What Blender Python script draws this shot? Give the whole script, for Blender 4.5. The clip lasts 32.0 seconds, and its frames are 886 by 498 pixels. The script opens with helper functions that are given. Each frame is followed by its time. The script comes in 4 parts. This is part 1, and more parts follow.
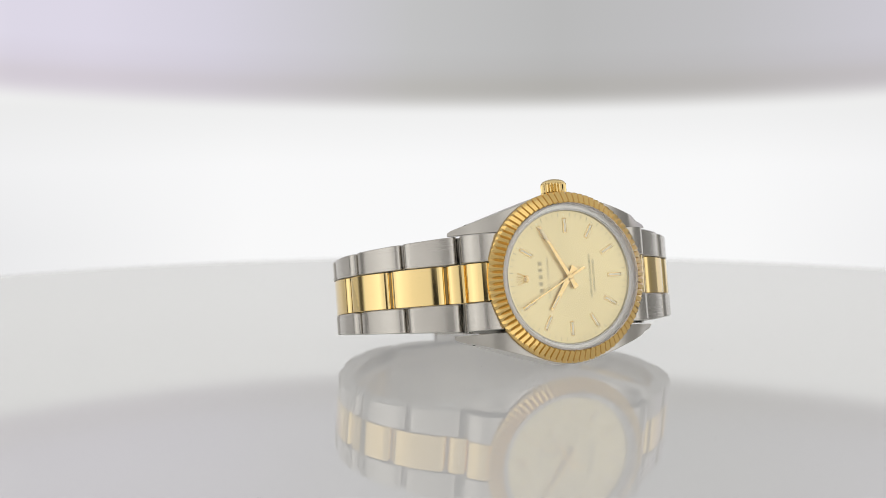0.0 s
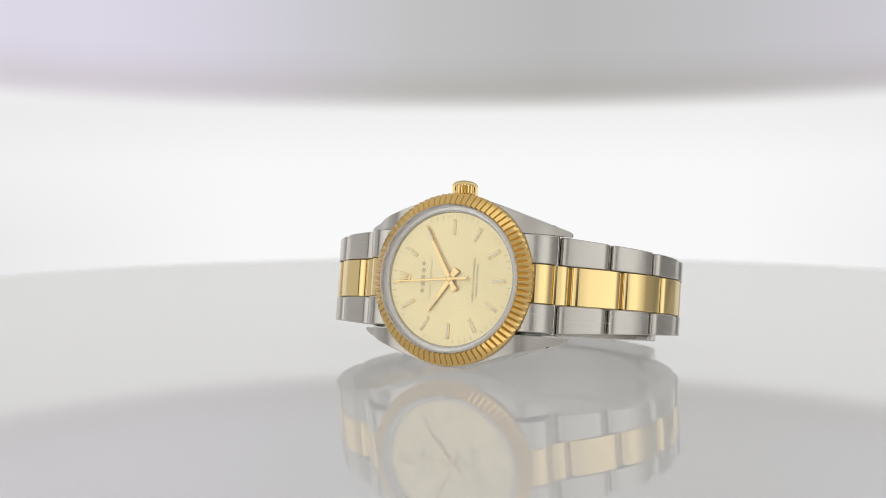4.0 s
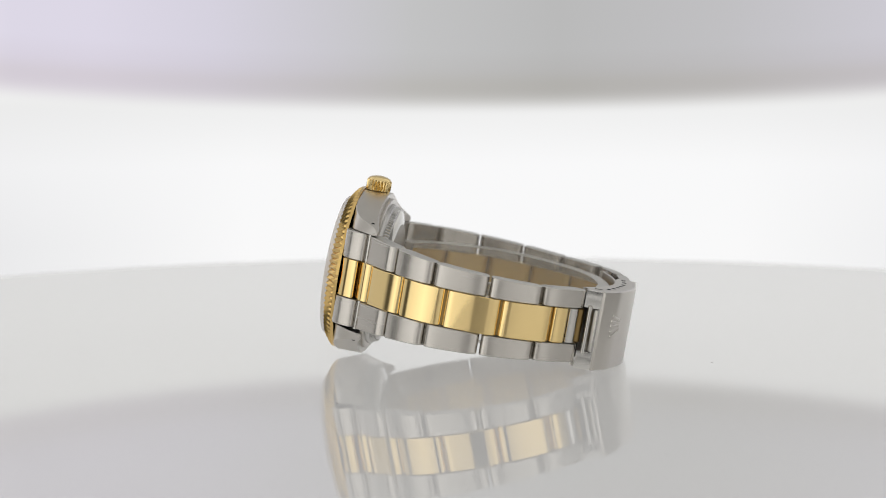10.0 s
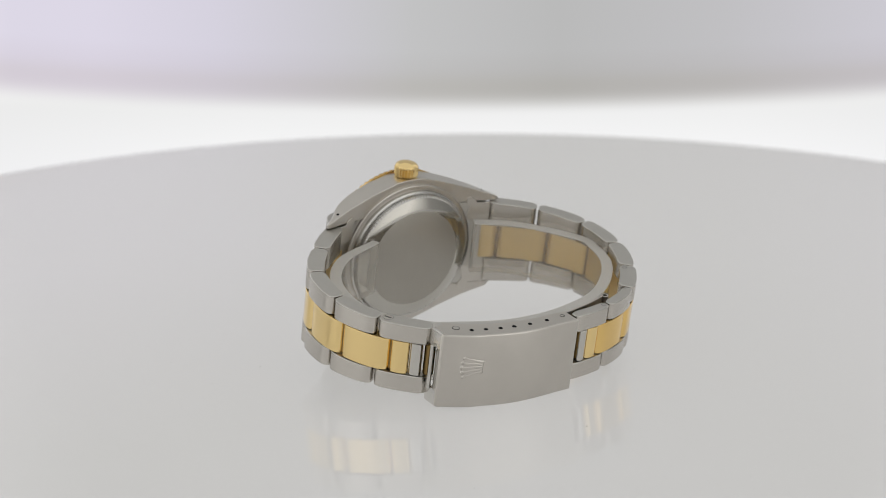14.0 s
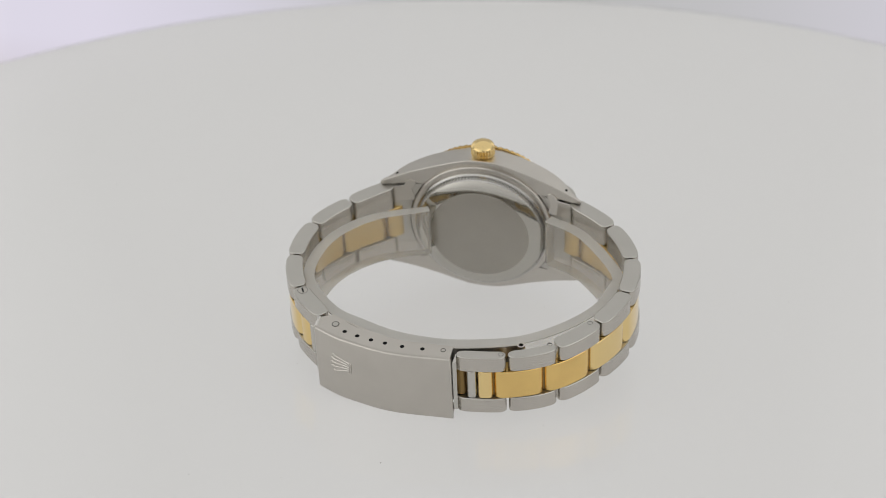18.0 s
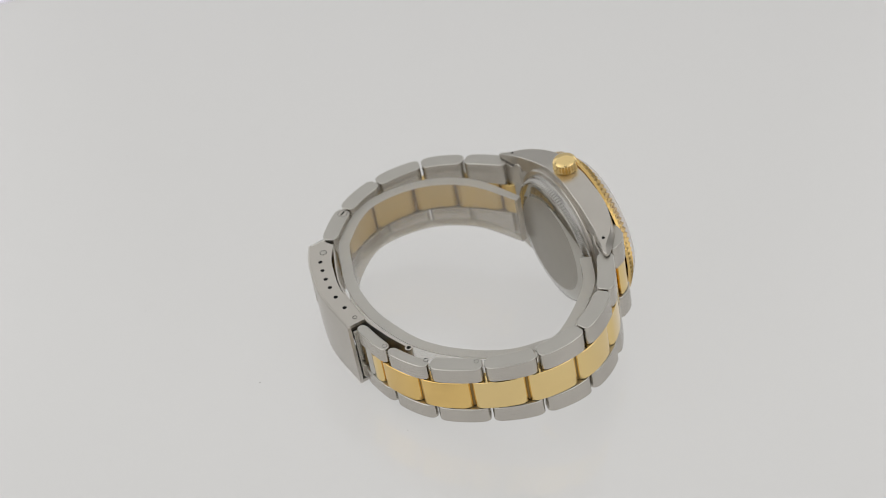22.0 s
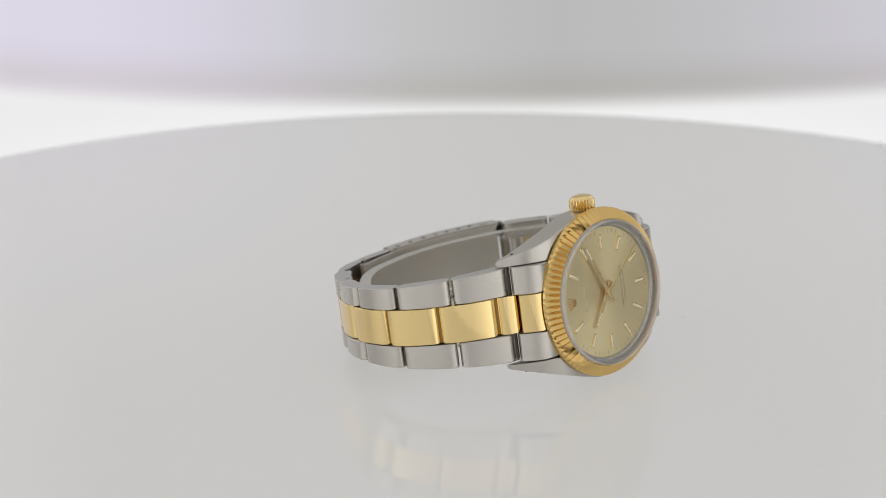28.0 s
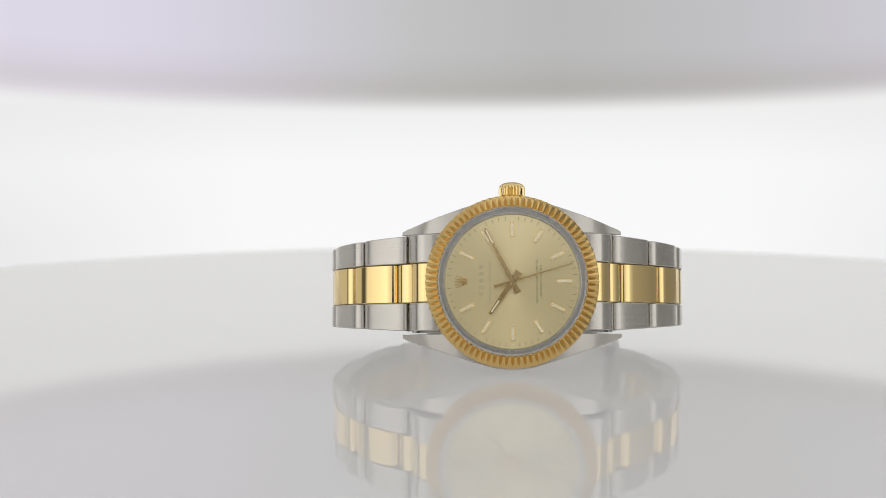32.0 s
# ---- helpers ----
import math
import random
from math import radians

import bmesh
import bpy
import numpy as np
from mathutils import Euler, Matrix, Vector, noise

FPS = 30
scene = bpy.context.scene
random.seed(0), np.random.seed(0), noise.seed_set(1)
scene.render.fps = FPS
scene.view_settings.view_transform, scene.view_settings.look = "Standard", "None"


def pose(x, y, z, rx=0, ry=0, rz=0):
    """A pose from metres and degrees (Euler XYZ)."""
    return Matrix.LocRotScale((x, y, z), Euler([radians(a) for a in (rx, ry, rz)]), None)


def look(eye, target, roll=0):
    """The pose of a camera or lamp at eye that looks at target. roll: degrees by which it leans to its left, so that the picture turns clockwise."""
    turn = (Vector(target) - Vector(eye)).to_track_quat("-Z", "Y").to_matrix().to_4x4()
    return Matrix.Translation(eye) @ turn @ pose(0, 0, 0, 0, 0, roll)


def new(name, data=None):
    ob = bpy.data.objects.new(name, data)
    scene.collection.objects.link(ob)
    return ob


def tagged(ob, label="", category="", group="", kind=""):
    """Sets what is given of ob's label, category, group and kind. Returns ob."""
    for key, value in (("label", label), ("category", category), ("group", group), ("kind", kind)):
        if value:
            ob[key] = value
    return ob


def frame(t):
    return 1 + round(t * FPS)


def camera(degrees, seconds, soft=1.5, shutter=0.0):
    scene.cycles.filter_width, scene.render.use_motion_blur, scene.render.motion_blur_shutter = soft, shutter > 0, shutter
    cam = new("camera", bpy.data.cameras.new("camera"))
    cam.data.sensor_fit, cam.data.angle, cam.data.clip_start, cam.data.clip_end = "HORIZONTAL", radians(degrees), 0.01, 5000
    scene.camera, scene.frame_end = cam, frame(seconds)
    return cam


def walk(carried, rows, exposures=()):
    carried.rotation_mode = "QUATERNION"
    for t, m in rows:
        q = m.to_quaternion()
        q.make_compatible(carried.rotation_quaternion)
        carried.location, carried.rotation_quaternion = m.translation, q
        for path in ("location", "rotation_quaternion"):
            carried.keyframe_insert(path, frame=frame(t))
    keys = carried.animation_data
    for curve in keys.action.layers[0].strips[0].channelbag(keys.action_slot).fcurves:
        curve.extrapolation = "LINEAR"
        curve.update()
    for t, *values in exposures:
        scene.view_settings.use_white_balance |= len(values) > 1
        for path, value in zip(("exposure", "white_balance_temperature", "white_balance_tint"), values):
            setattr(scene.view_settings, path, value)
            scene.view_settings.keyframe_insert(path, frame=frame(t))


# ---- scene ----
cam = camera(25.58, 32.0, soft=0.55)

# Lengths of the watch are in millimetres and turned into metres by MM.
MM = 0.001
TILT_REST = 5.3          # how far the camera looks down on the level turntable, degrees
AXIS_BACK, AXIS_UP = 1.86, 14.16   # spin axis against the tilt axis
SIDE, LIFT, AWAY = 8.63, 17.52, 399.06
ROLL = -0.167
DOWN = radians(TILT_REST)
FORWARD = Vector((0, math.cos(DOWN), -math.sin(DOWN)))
UPWARD = Vector((0, math.sin(DOWN), math.cos(DOWN)))
EYE = (Vector((-SIDE, 0, 0)) - AWAY * FORWARD + LIFT * UPWARD) * MM
walk(cam, [(0.0, look(EYE, EYE + FORWARD, ROLL)), (32.0, look(EYE, EYE + FORWARD, ROLL))])
cam.data.dof.use_dof = True
cam.data.dof.focus_distance = 0.376
cam.data.dof.aperture_fstop = 21.0

# Turntable: tilt towards the camera and spin, in degrees, second by second.
TILTS = (5.33, 5.4, 5.36, 5.3, 5.3, 5.32, 5.35, 5.35, 5.33, 5.2, 5.26, 6.82, 10.04, 13.2, 16.15, 18.96, 22.0, 25.2, 28.03, 30.85, 33.6,
         34.69, 34.37, 32.8, 30.11, 27.05, 23.8, 20.93, 18.01, 14.88, 12.02, 9.02, 6.21)
SPINS = (22.8, 10.89, -1.27, -13.26, -25.4, -37.6, -49.8, -61.85, -73.79, -85.65, -97.72, -109.78, -121.61, -133.56, -145.41,
         -157.29, -169.21, -181.1, -193.12, -205.22, -217.33, -229.54, -241.87, -254.0, -266.05, -278.2, -290.6, -303.05,
         -315.33, -327.6, -339.98, -352.28, -361.4)


def glide(values, t):
    """Smooth value between whole seconds."""
    i = min(max(int(t), 0), len(values) - 2)
    s = t - i
    a, b = values[i], values[i + 1]
    ma = (values[i + 1] - values[max(i - 1, 0)]) / (2 if i > 0 else 1)
    mb = (values[min(i + 2, len(values) - 1)] - values[i]) / (2 if i + 2 < len(values) else 1)
    return ((2 * s**3 - 3 * s**2 + 1) * a + (s**3 - 2 * s**2 + s) * ma + (-2 * s**3 + 3 * s**2) * b + (s**3 - s**2) * mb)


TABLE_DROP = 17.9          # table surface under the dial's centre
LEAN = 10.06               # the watch leans back on its clasp


def table_pose(t):
    """Turntable surface's centre and turn at t seconds."""
    return (pose(0, 0, 0, glide(TILTS, t) - TILT_REST) @ Matrix.Translation(Vector((0, AXIS_BACK, AXIS_UP)) * MM)
            @ pose(0, 0, 0, 0, 0, glide(SPINS, t)) @ Matrix.Translation((0, 0, -TABLE_DROP * MM)))


WATCH_SPOT = Matrix.Translation(Vector((5.22, -27.61, 0)) * MM)
STANDING = Matrix.Translation((0, 0, TABLE_DROP * MM)) @ pose(0, 0, 0, -LEAN) @ pose(0, 0, 0, 0, -0.29, 0)

# ---- world and light ----
world = bpy.data.worlds.new("studio")
world.use_nodes = True
world.node_tree.nodes["Background"].inputs[0].default_value = (1.0, 0.98, 0.96, 1)
world.node_tree.nodes["Background"].inputs[1].default_value = 0.02
scene.world = world
scene.view_settings.exposure = 0.0

# light and shade painted into the tent's glow round about (from in front over the left, the back and the right to the
# front) and upwards
LAV, GREY, FLANK, SHADE, DARK_STRIP, GAP_DARK = (0.72, 0.685, 0.79), (0.49, 0.49, 0.49), (0.62, 0.615, 0.61), (0.27, 0.27, 0.265), (0.10, 0.10, 0.098), (0.04, 0.04, 0.039)
TENT_ROUND = ((0.0, (0.80, 0.79, 0.78)), (0.10, (1.05, 1.04, 1.02)), (0.165, (1.46, 1.45, 1.42)), (0.240, (1.05, 1.04, 1.02)), (0.252, DARK_STRIP), (0.268, DARK_STRIP), (0.280, FLANK),
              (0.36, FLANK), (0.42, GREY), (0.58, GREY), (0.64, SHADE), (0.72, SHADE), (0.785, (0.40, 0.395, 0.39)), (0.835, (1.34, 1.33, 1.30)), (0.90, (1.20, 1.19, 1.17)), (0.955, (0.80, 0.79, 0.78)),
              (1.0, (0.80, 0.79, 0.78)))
GAP_DARK_ROUND = ((0.0, GAP_DARK), (0.032, GAP_DARK), (0.040, (1, 1, 1)), (0.974, (1, 1, 1)), (0.982, GAP_DARK), (1.0, GAP_DARK))   # dark patch painted in the glow for the gap at the camera
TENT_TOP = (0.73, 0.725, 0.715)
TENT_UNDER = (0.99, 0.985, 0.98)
# light painted into the hanging diffuser's glow: across, and up from its hem
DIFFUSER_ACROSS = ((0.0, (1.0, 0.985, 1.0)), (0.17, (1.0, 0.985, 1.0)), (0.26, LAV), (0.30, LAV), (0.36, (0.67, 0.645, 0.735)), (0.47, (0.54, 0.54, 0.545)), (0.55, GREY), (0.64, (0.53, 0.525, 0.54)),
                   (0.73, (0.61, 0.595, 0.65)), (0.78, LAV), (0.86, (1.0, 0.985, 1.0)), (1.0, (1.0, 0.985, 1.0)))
# glow painted higher up, where only reflections show it
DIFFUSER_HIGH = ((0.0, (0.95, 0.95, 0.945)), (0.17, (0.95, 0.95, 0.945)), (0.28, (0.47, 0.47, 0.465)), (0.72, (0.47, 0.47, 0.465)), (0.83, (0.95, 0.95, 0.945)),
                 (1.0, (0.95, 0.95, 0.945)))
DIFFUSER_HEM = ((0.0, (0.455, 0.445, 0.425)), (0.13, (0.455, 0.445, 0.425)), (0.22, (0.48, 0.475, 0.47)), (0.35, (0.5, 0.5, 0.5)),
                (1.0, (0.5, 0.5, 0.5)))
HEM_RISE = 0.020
# fall-off of light painted into the back panel's glow, upwards and sideways
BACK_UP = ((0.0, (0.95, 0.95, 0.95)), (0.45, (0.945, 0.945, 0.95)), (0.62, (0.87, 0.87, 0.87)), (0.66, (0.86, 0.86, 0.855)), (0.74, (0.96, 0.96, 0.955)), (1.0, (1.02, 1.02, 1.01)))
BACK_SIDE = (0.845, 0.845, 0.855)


# ---- materials ----
def shader(name, base=(0.8, 0.8, 0.8), rough=0.5, metal=0.0, spec=0.5, coat=0.0, aniso=0.0):
    m = bpy.data.materials.new(name)
    m.use_nodes = True
    b = m.node_tree.nodes["Principled BSDF"]
    b.inputs["Base Color"].default_value = (*base, 1)
    b.inputs["Roughness"].default_value = rough
    b.inputs["Metallic"].default_value = metal
    b.inputs["Specular IOR Level"].default_value = spec
    b.inputs["Coat Weight"].default_value = coat
    b.inputs["Anisotropic"].default_value = aniso
    return m, m.node_tree, b


def node(nt, kind, **inputs):
    n = nt.nodes.new(kind)
    for k, v in inputs.items():
        n.inputs[k.replace("_", " ")].default_value = v
    return n


def ramp_node(nt, stops):
    n = node(nt, "ShaderNodeValToRGB")
    el = n.color_ramp.elements
    el[0].position, el[0].color = stops[0][0], (*stops[0][1], 1)
    el[1].position, el[1].color = stops[-1][0], (*stops[-1][1], 1)
    for p, c in stops[1:-1]:
        el.new(p).color = (*c, 1)
    return n


def mapped(nt, source, a, b, lo=0.0, hi=1.0):
    n = node(nt, "ShaderNodeMapRange")
    for k, v in (("From Min", a), ("From Max", b), ("To Min", lo), ("To Max", hi)):
        n.inputs[k].default_value = v
    nt.links.new(source, n.inputs["Value"])
    return n.outputs[0]


def grain_tangent(nt, source):
    """Turns a direction in the object's own space into the tangent of its grain."""
    vt = node(nt, "ShaderNodeVectorTransform")
    vt.vector_type, vt.convert_from, vt.convert_to = "VECTOR", "OBJECT", "WORLD"
    if source == "radial":                       # out from the y axis: grain that runs round it
        tc = node(nt, "ShaderNodeTexCoord")
        flat = node(nt, "ShaderNodeVectorMath")
        flat.operation = "MULTIPLY"
        flat.inputs[1].default_value = (1000, 0, 1000)
        nt.links.new(tc.outputs["Object"], flat.inputs[0])
        nt.links.new(flat.outputs[0], vt.inputs[0])
    elif isinstance(source, tuple):
        vt.inputs[0].default_value = source
    else:
        nt.links.new(source, vt.inputs[0])
    return vt.outputs[0]


def brushed(name, base, rough, stretch, depth=0.02, spread=0.08, tone=0.06, metal=1.0, aniso=0.0, across=(0.03, 0.02, 1.0), streak=0.0):
    """Metal with fine straight grain: long noise drives roughness, tone and a slight relief."""
    m, nt, b = shader(name, base, rough, metal, aniso=aniso)
    tc = node(nt, "ShaderNodeTexCoord")
    mp = node(nt, "ShaderNodeMapping")
    mp.inputs["Scale"].default_value = stretch
    nz = node(nt, "ShaderNodeTexNoise", Scale=1.0, Detail=4.0, Roughness=0.65)
    cloud = node(nt, "ShaderNodeTexNoise", Scale=140.0, Detail=3.0)
    nt.links.new(tc.outputs["Object"], mp.inputs["Vector"])
    nt.links.new(mp.outputs[0], nz.inputs["Vector"])
    nt.links.new(tc.outputs["Object"], cloud.inputs["Vector"])
    rr = node(nt, "ShaderNodeMapRange")
    rr.inputs["To Min"].default_value, rr.inputs["To Max"].default_value = max(rough - spread, 0.02), rough + spread
    nt.links.new(nz.outputs[0], rr.inputs["Value"])
    nt.links.new(rr.outputs[0], b.inputs["Roughness"])
    mix = node(nt, "ShaderNodeMapRange")
    mix.inputs["To Min"].default_value, mix.inputs["To Max"].default_value = 1 - tone, 1 + tone
    nt.links.new(cloud.outputs[0], mix.inputs["Value"])
    hue = node(nt, "ShaderNodeHueSaturation")
    hue.inputs["Color"].default_value = (*base, 1)
    both = node(nt, "ShaderNodeMath")
    both.operation = "MULTIPLY"
    nt.links.new(mix.outputs[0], both.inputs[0])
    nt.links.new(mapped(nt, nz.outputs[0], 0.3, 0.7, 1 - streak, 1 + streak), both.inputs[1])
    nt.links.new(both.outputs[0], hue.inputs["Value"])
    nt.links.new(hue.outputs[0], b.inputs["Base Color"])
    if aniso > 0:
        nt.links.new(grain_tangent(nt, across), b.inputs["Tangent"])
    if depth > 0:
        bump = node(nt, "ShaderNodeBump", Strength=0.35, Distance=depth * MM)
        nt.links.new(nz.outputs[0], bump.inputs["Height"])
        nt.links.new(bump.outputs[0], b.inputs["Normal"])
    return m


def glow(name, colour, strength):
    m = bpy.data.materials.new(name)
    m.use_nodes = True
    nt = m.node_tree
    nt.nodes.clear()
    e = node(nt, "ShaderNodeEmission", Strength=strength)
    e.inputs["Color"].default_value = (*colour, 1)
    out = node(nt, "ShaderNodeOutputMaterial")
    nt.links.new(e.outputs[0], out.inputs[0])
    return m


STEEL = (0.535, 0.508, 0.466)
GOLD = (0.85, 0.645, 0.305)
steel_satin = brushed("satin_steel", STEEL, 0.30, (60, 60, 7000), 0.0, 0.012, 0.07, aniso=0.6, streak=0.006)
steel_long = brushed("lengthwise_satin_steel", STEEL, 0.27, (60, 60, 7500), 0.0, 0.012, 0.07, aniso=0.8, streak=0.006)
steel_side = brushed("plain_satin_steel", (0.50, 0.485, 0.45), 0.36, (1500, 1500, 1500), 0.006, 0.03, 0.06)
steel_edge = brushed("satin_steel_edge", STEEL, 0.33, (500, 500, 3000), 0.01, 0.04)
steel_polish = brushed("polished_steel", (0.55, 0.535, 0.50), 0.10, (800, 800, 800), 0.004, 0.03, 0.02)
steel_back = brushed("caseback_steel", (0.39, 0.37, 0.33), 0.46, (6000, 400, 400), 0.02, 0.05)
steel_bevel = brushed("caseback_bevel_steel", (0.47, 0.455, 0.415), 0.085, (500, 500, 500), 0.004, 0.04, 0.03)
steel_wall = brushed("clasp_wall_steel", (0.66, 0.645, 0.61), 0.20, (800, 800, 800), 0.004, 0.03, 0.03)
steel_ring = brushed("bright_ring_steel", (0.50, 0.49, 0.465), 0.24, (800, 800, 800), 0.004, 0.03, 0.02)
pin_metal = shader("dark_brown_pin", (0.26, 0.175, 0.07), 0.42, 1.0)[0]
gold_polish = brushed("polished_gold", GOLD, 0.06, (700, 700, 1500), 0.004, 0.025, 0.03)
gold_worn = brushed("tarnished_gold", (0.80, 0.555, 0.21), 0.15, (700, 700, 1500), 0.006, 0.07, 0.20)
gold_flute = brushed("fluted_gold", (0.69, 0.475, 0.18), 0.11, (700, 700, 700), 0.004, 0.04, 0.04)
gold_inner = brushed("shaded_satin_gold", (0.74, 0.54, 0.23), 0.34, (300, 300, 6000))
gold_mark = shader("marker_gold", (0.78, 0.60, 0.30), 0.26, 1.0)[0]
hand_gold = shader("hand_gold", (0.80, 0.60, 0.29), 0.18, 1.0)[0]
ink = shader("dial_ink", (0.36, 0.31, 0.16), 0.5)[0]
tick_ink = shader("tick_ink", (0.36, 0.31, 0.17), 0.5)[0]
ink_bar = shader("dial_ink_bar", (0.59, 0.505, 0.29), 0.5)[0]
lume = shader("cream_lume", (0.87, 0.80, 0.60), 0.5)[0]
ring_metal = shader("ring_metal", (0.16, 0.155, 0.145), 0.4, 1.0)[0]
dark = shader("dark_recess", (0.008, 0.008, 0.008), 0.7, spec=0.1)[0]


def dial_material():
    """Champagne metal with a sunburst grain that runs out from the centre."""
    m, nt, b = shader("champagne_sunburst", (0.815, 0.70, 0.41), 0.34, 1.0, aniso=0.88)
    tc = node(nt, "ShaderNodeTexCoord")
    sep = node(nt, "ShaderNodeSeparateXYZ")
    ang = node(nt, "ShaderNodeMath")
    ang.operation = "ARCTAN2"
    nt.links.new(tc.outputs["Object"], sep.inputs[0])
    nt.links.new(sep.outputs["X"], ang.inputs[0])
    nt.links.new(sep.outputs["Z"], ang.inputs[1])
    turn = node(nt, "ShaderNodeVectorMath")
    turn.operation = "CROSS_PRODUCT"
    turn.inputs[1].default_value = (0, 1, 0)
    nt.links.new(tc.outputs["Object"], turn.inputs[0])
    even = node(nt, "ShaderNodeVectorMath")
    even.operation = "NORMALIZE"
    nt.links.new(turn.outputs[0], even.inputs[0])
    nt.links.new(grain_tangent(nt, even.outputs[0]), b.inputs["Tangent"])
    nz = node(nt, "ShaderNodeTexNoise", Scale=60.0, Detail=5.0, Roughness=0.7)
    nz.noise_dimensions = "1D"
    nt.links.new(ang.outputs[0], nz.inputs["W"])
    hue = node(nt, "ShaderNodeHueSaturation")
    hue.inputs["Color"].default_value = (0.815, 0.70, 0.41, 1)
    nt.links.new(mapped(nt, nz.outputs[0], 0.2, 0.8, 0.96, 1.04), hue.inputs["Value"])
    nt.links.new(hue.outputs[0], b.inputs["Base Color"])
    nt.links.new(mapped(nt, nz.outputs[0], 0.2, 0.8, 0.30, 0.38), b.inputs["Roughness"])
    return m


def schlick(nt, ior, gain):
    """Gloss that grows towards grazing view, the same from both sides of a sheet."""
    f0 = ((ior - 1) / (ior + 1)) ** 2
    lw = node(nt, "ShaderNodeLayerWeight", Blend=0.5)
    p = node(nt, "ShaderNodeMath")
    p.operation, p.inputs[1].default_value = "POWER", 5.0
    nt.links.new(lw.outputs["Facing"], p.inputs[0])
    k = node(nt, "ShaderNodeMath")
    k.operation, k.use_clamp = "MULTIPLY_ADD", True
    k.inputs[1].default_value, k.inputs[2].default_value = (1 - f0) * gain, f0 * gain
    nt.links.new(p.outputs[0], k.inputs[0])
    return k.outputs[0]


def clear_material(name, tint, haze, rough=0.02, ior=1.5, gloss=1.0, milk=(0.84, 0.82, 0.78)):
    """Clear sheet: what lies behind, gloss towards grazing view, and a little milky haze."""
    m = bpy.data.materials.new(name)
    m.use_nodes = True
    nt = m.node_tree
    nt.nodes.clear()
    tr = node(nt, "ShaderNodeBsdfTransparent")
    tr.inputs[0].default_value = (*tint, 1)
    df = node(nt, "ShaderNodeBsdfDiffuse")
    df.inputs[0].default_value = (*milk, 1)
    tl = node(nt, "ShaderNodeBsdfTranslucent")
    tl.inputs[0].default_value = (*milk, 1)
    body = node(nt, "ShaderNodeMixShader", Fac=0.5)
    nt.links.new(df.outputs[0], body.inputs[1])
    nt.links.new(tl.outputs[0], body.inputs[2])
    gl = node(nt, "ShaderNodeBsdfGlossy", Roughness=rough)
    m1 = node(nt, "ShaderNodeMixShader", Fac=haze)
    m2 = node(nt, "ShaderNodeMixShader")
    out = node(nt, "ShaderNodeOutputMaterial")
    nt.links.new(tr.outputs[0], m1.inputs[1])
    nt.links.new(body.outputs[0], m1.inputs[2])
    nt.links.new(schlick(nt, ior, gloss), m2.inputs[0])
    nt.links.new(m1.outputs[0], m2.inputs[1])
    nt.links.new(gl.outputs[0], m2.inputs[2])
    nt.links.new(m2.outputs[0], out.inputs[0])
    return m


dial_gold = dial_material()
sapphire = clear_material("watch_glass", (0.985, 0.985, 0.98), 0.0, 0.03, 1.77, 1.0)
plastic = clear_material("clear_plastic", (0.96, 0.95, 0.925), 0.31, 0.16, 1.45, 0.8, (0.72, 0.70, 0.66))
plastic_edge = clear_material("frosted_plastic_edge", (0.90, 0.895, 0.88), 0.70, 0.3, 1.4, 0.5, (0.76, 0.75, 0.72))
plastic_end = clear_material("hazy_plastic_end", (0.93, 0.92, 0.90), 0.34, 0.2, 1.45, 0.8, (0.72, 0.70, 0.67))
crystal_rim = clear_material("frosted_glass_edge", (0.95, 0.94, 0.935), 0.35, 0.1, 1.5, 0.6, (0.84, 0.81, 0.80))


def acrylic_material():
    """Milky acrylic: white scatter, light let through from below, and a clear polished surface."""
    m = bpy.data.materials.new("white_acrylic")
    m.use_nodes = True
    nt = m.node_tree
    nt.nodes.clear()
    tc = node(nt, "ShaderNodeTexCoord")
    nz = node(nt, "ShaderNodeTexNoise", Scale=9.0, Detail=4.0)
    nt.links.new(tc.outputs["Object"], nz.inputs["Vector"])
    df, tl, gl = node(nt, "ShaderNodeBsdfDiffuse"), node(nt, "ShaderNodeBsdfTranslucent"), node(nt, "ShaderNodeBsdfGlossy")
    for n in (df, tl):
        n.inputs["Color"].default_value = (*ACRYLIC, 1)
    nt.links.new(mapped(nt, nz.outputs[0], 0, 1, 0.0, 0.004), gl.inputs["Roughness"])
    body = node(nt, "ShaderNodeMixShader", Fac=0.80)
    nt.links.new(df.outputs[0], body.inputs[1])
    nt.links.new(tl.outputs[0], body.inputs[2])
    fr = node(nt, "ShaderNodeFresnel", IOR=1.6)
    skin = node(nt, "ShaderNodeMixShader")
    nt.links.new(fr.outputs[0], skin.inputs[0])
    nt.links.new(body.outputs[0], skin.inputs[1])
    nt.links.new(gl.outputs[0], skin.inputs[2])
    nt.links.new(skin.outputs[0], node(nt, "ShaderNodeOutputMaterial").inputs[0])
    return m


wall_paint = brushed("studio_wall_paint", (0.30, 0.30, 0.30), 0.8, (4, 4, 4), 0.5, 0.05, 0.05, 0.0)


# ---- building helpers ----
def finish(name, bm, material, sharp=32):
    me = bpy.data.meshes.new(name)
    bmesh.ops.recalc_face_normals(bm, faces=bm.faces)
    bm.to_mesh(me)
    bm.free()
    me.materials.append(material)
    me.polygons.foreach_set("use_smooth", [True] * len(me.polygons))
    me.set_sharp_from_angle(angle=radians(sharp))
    return me


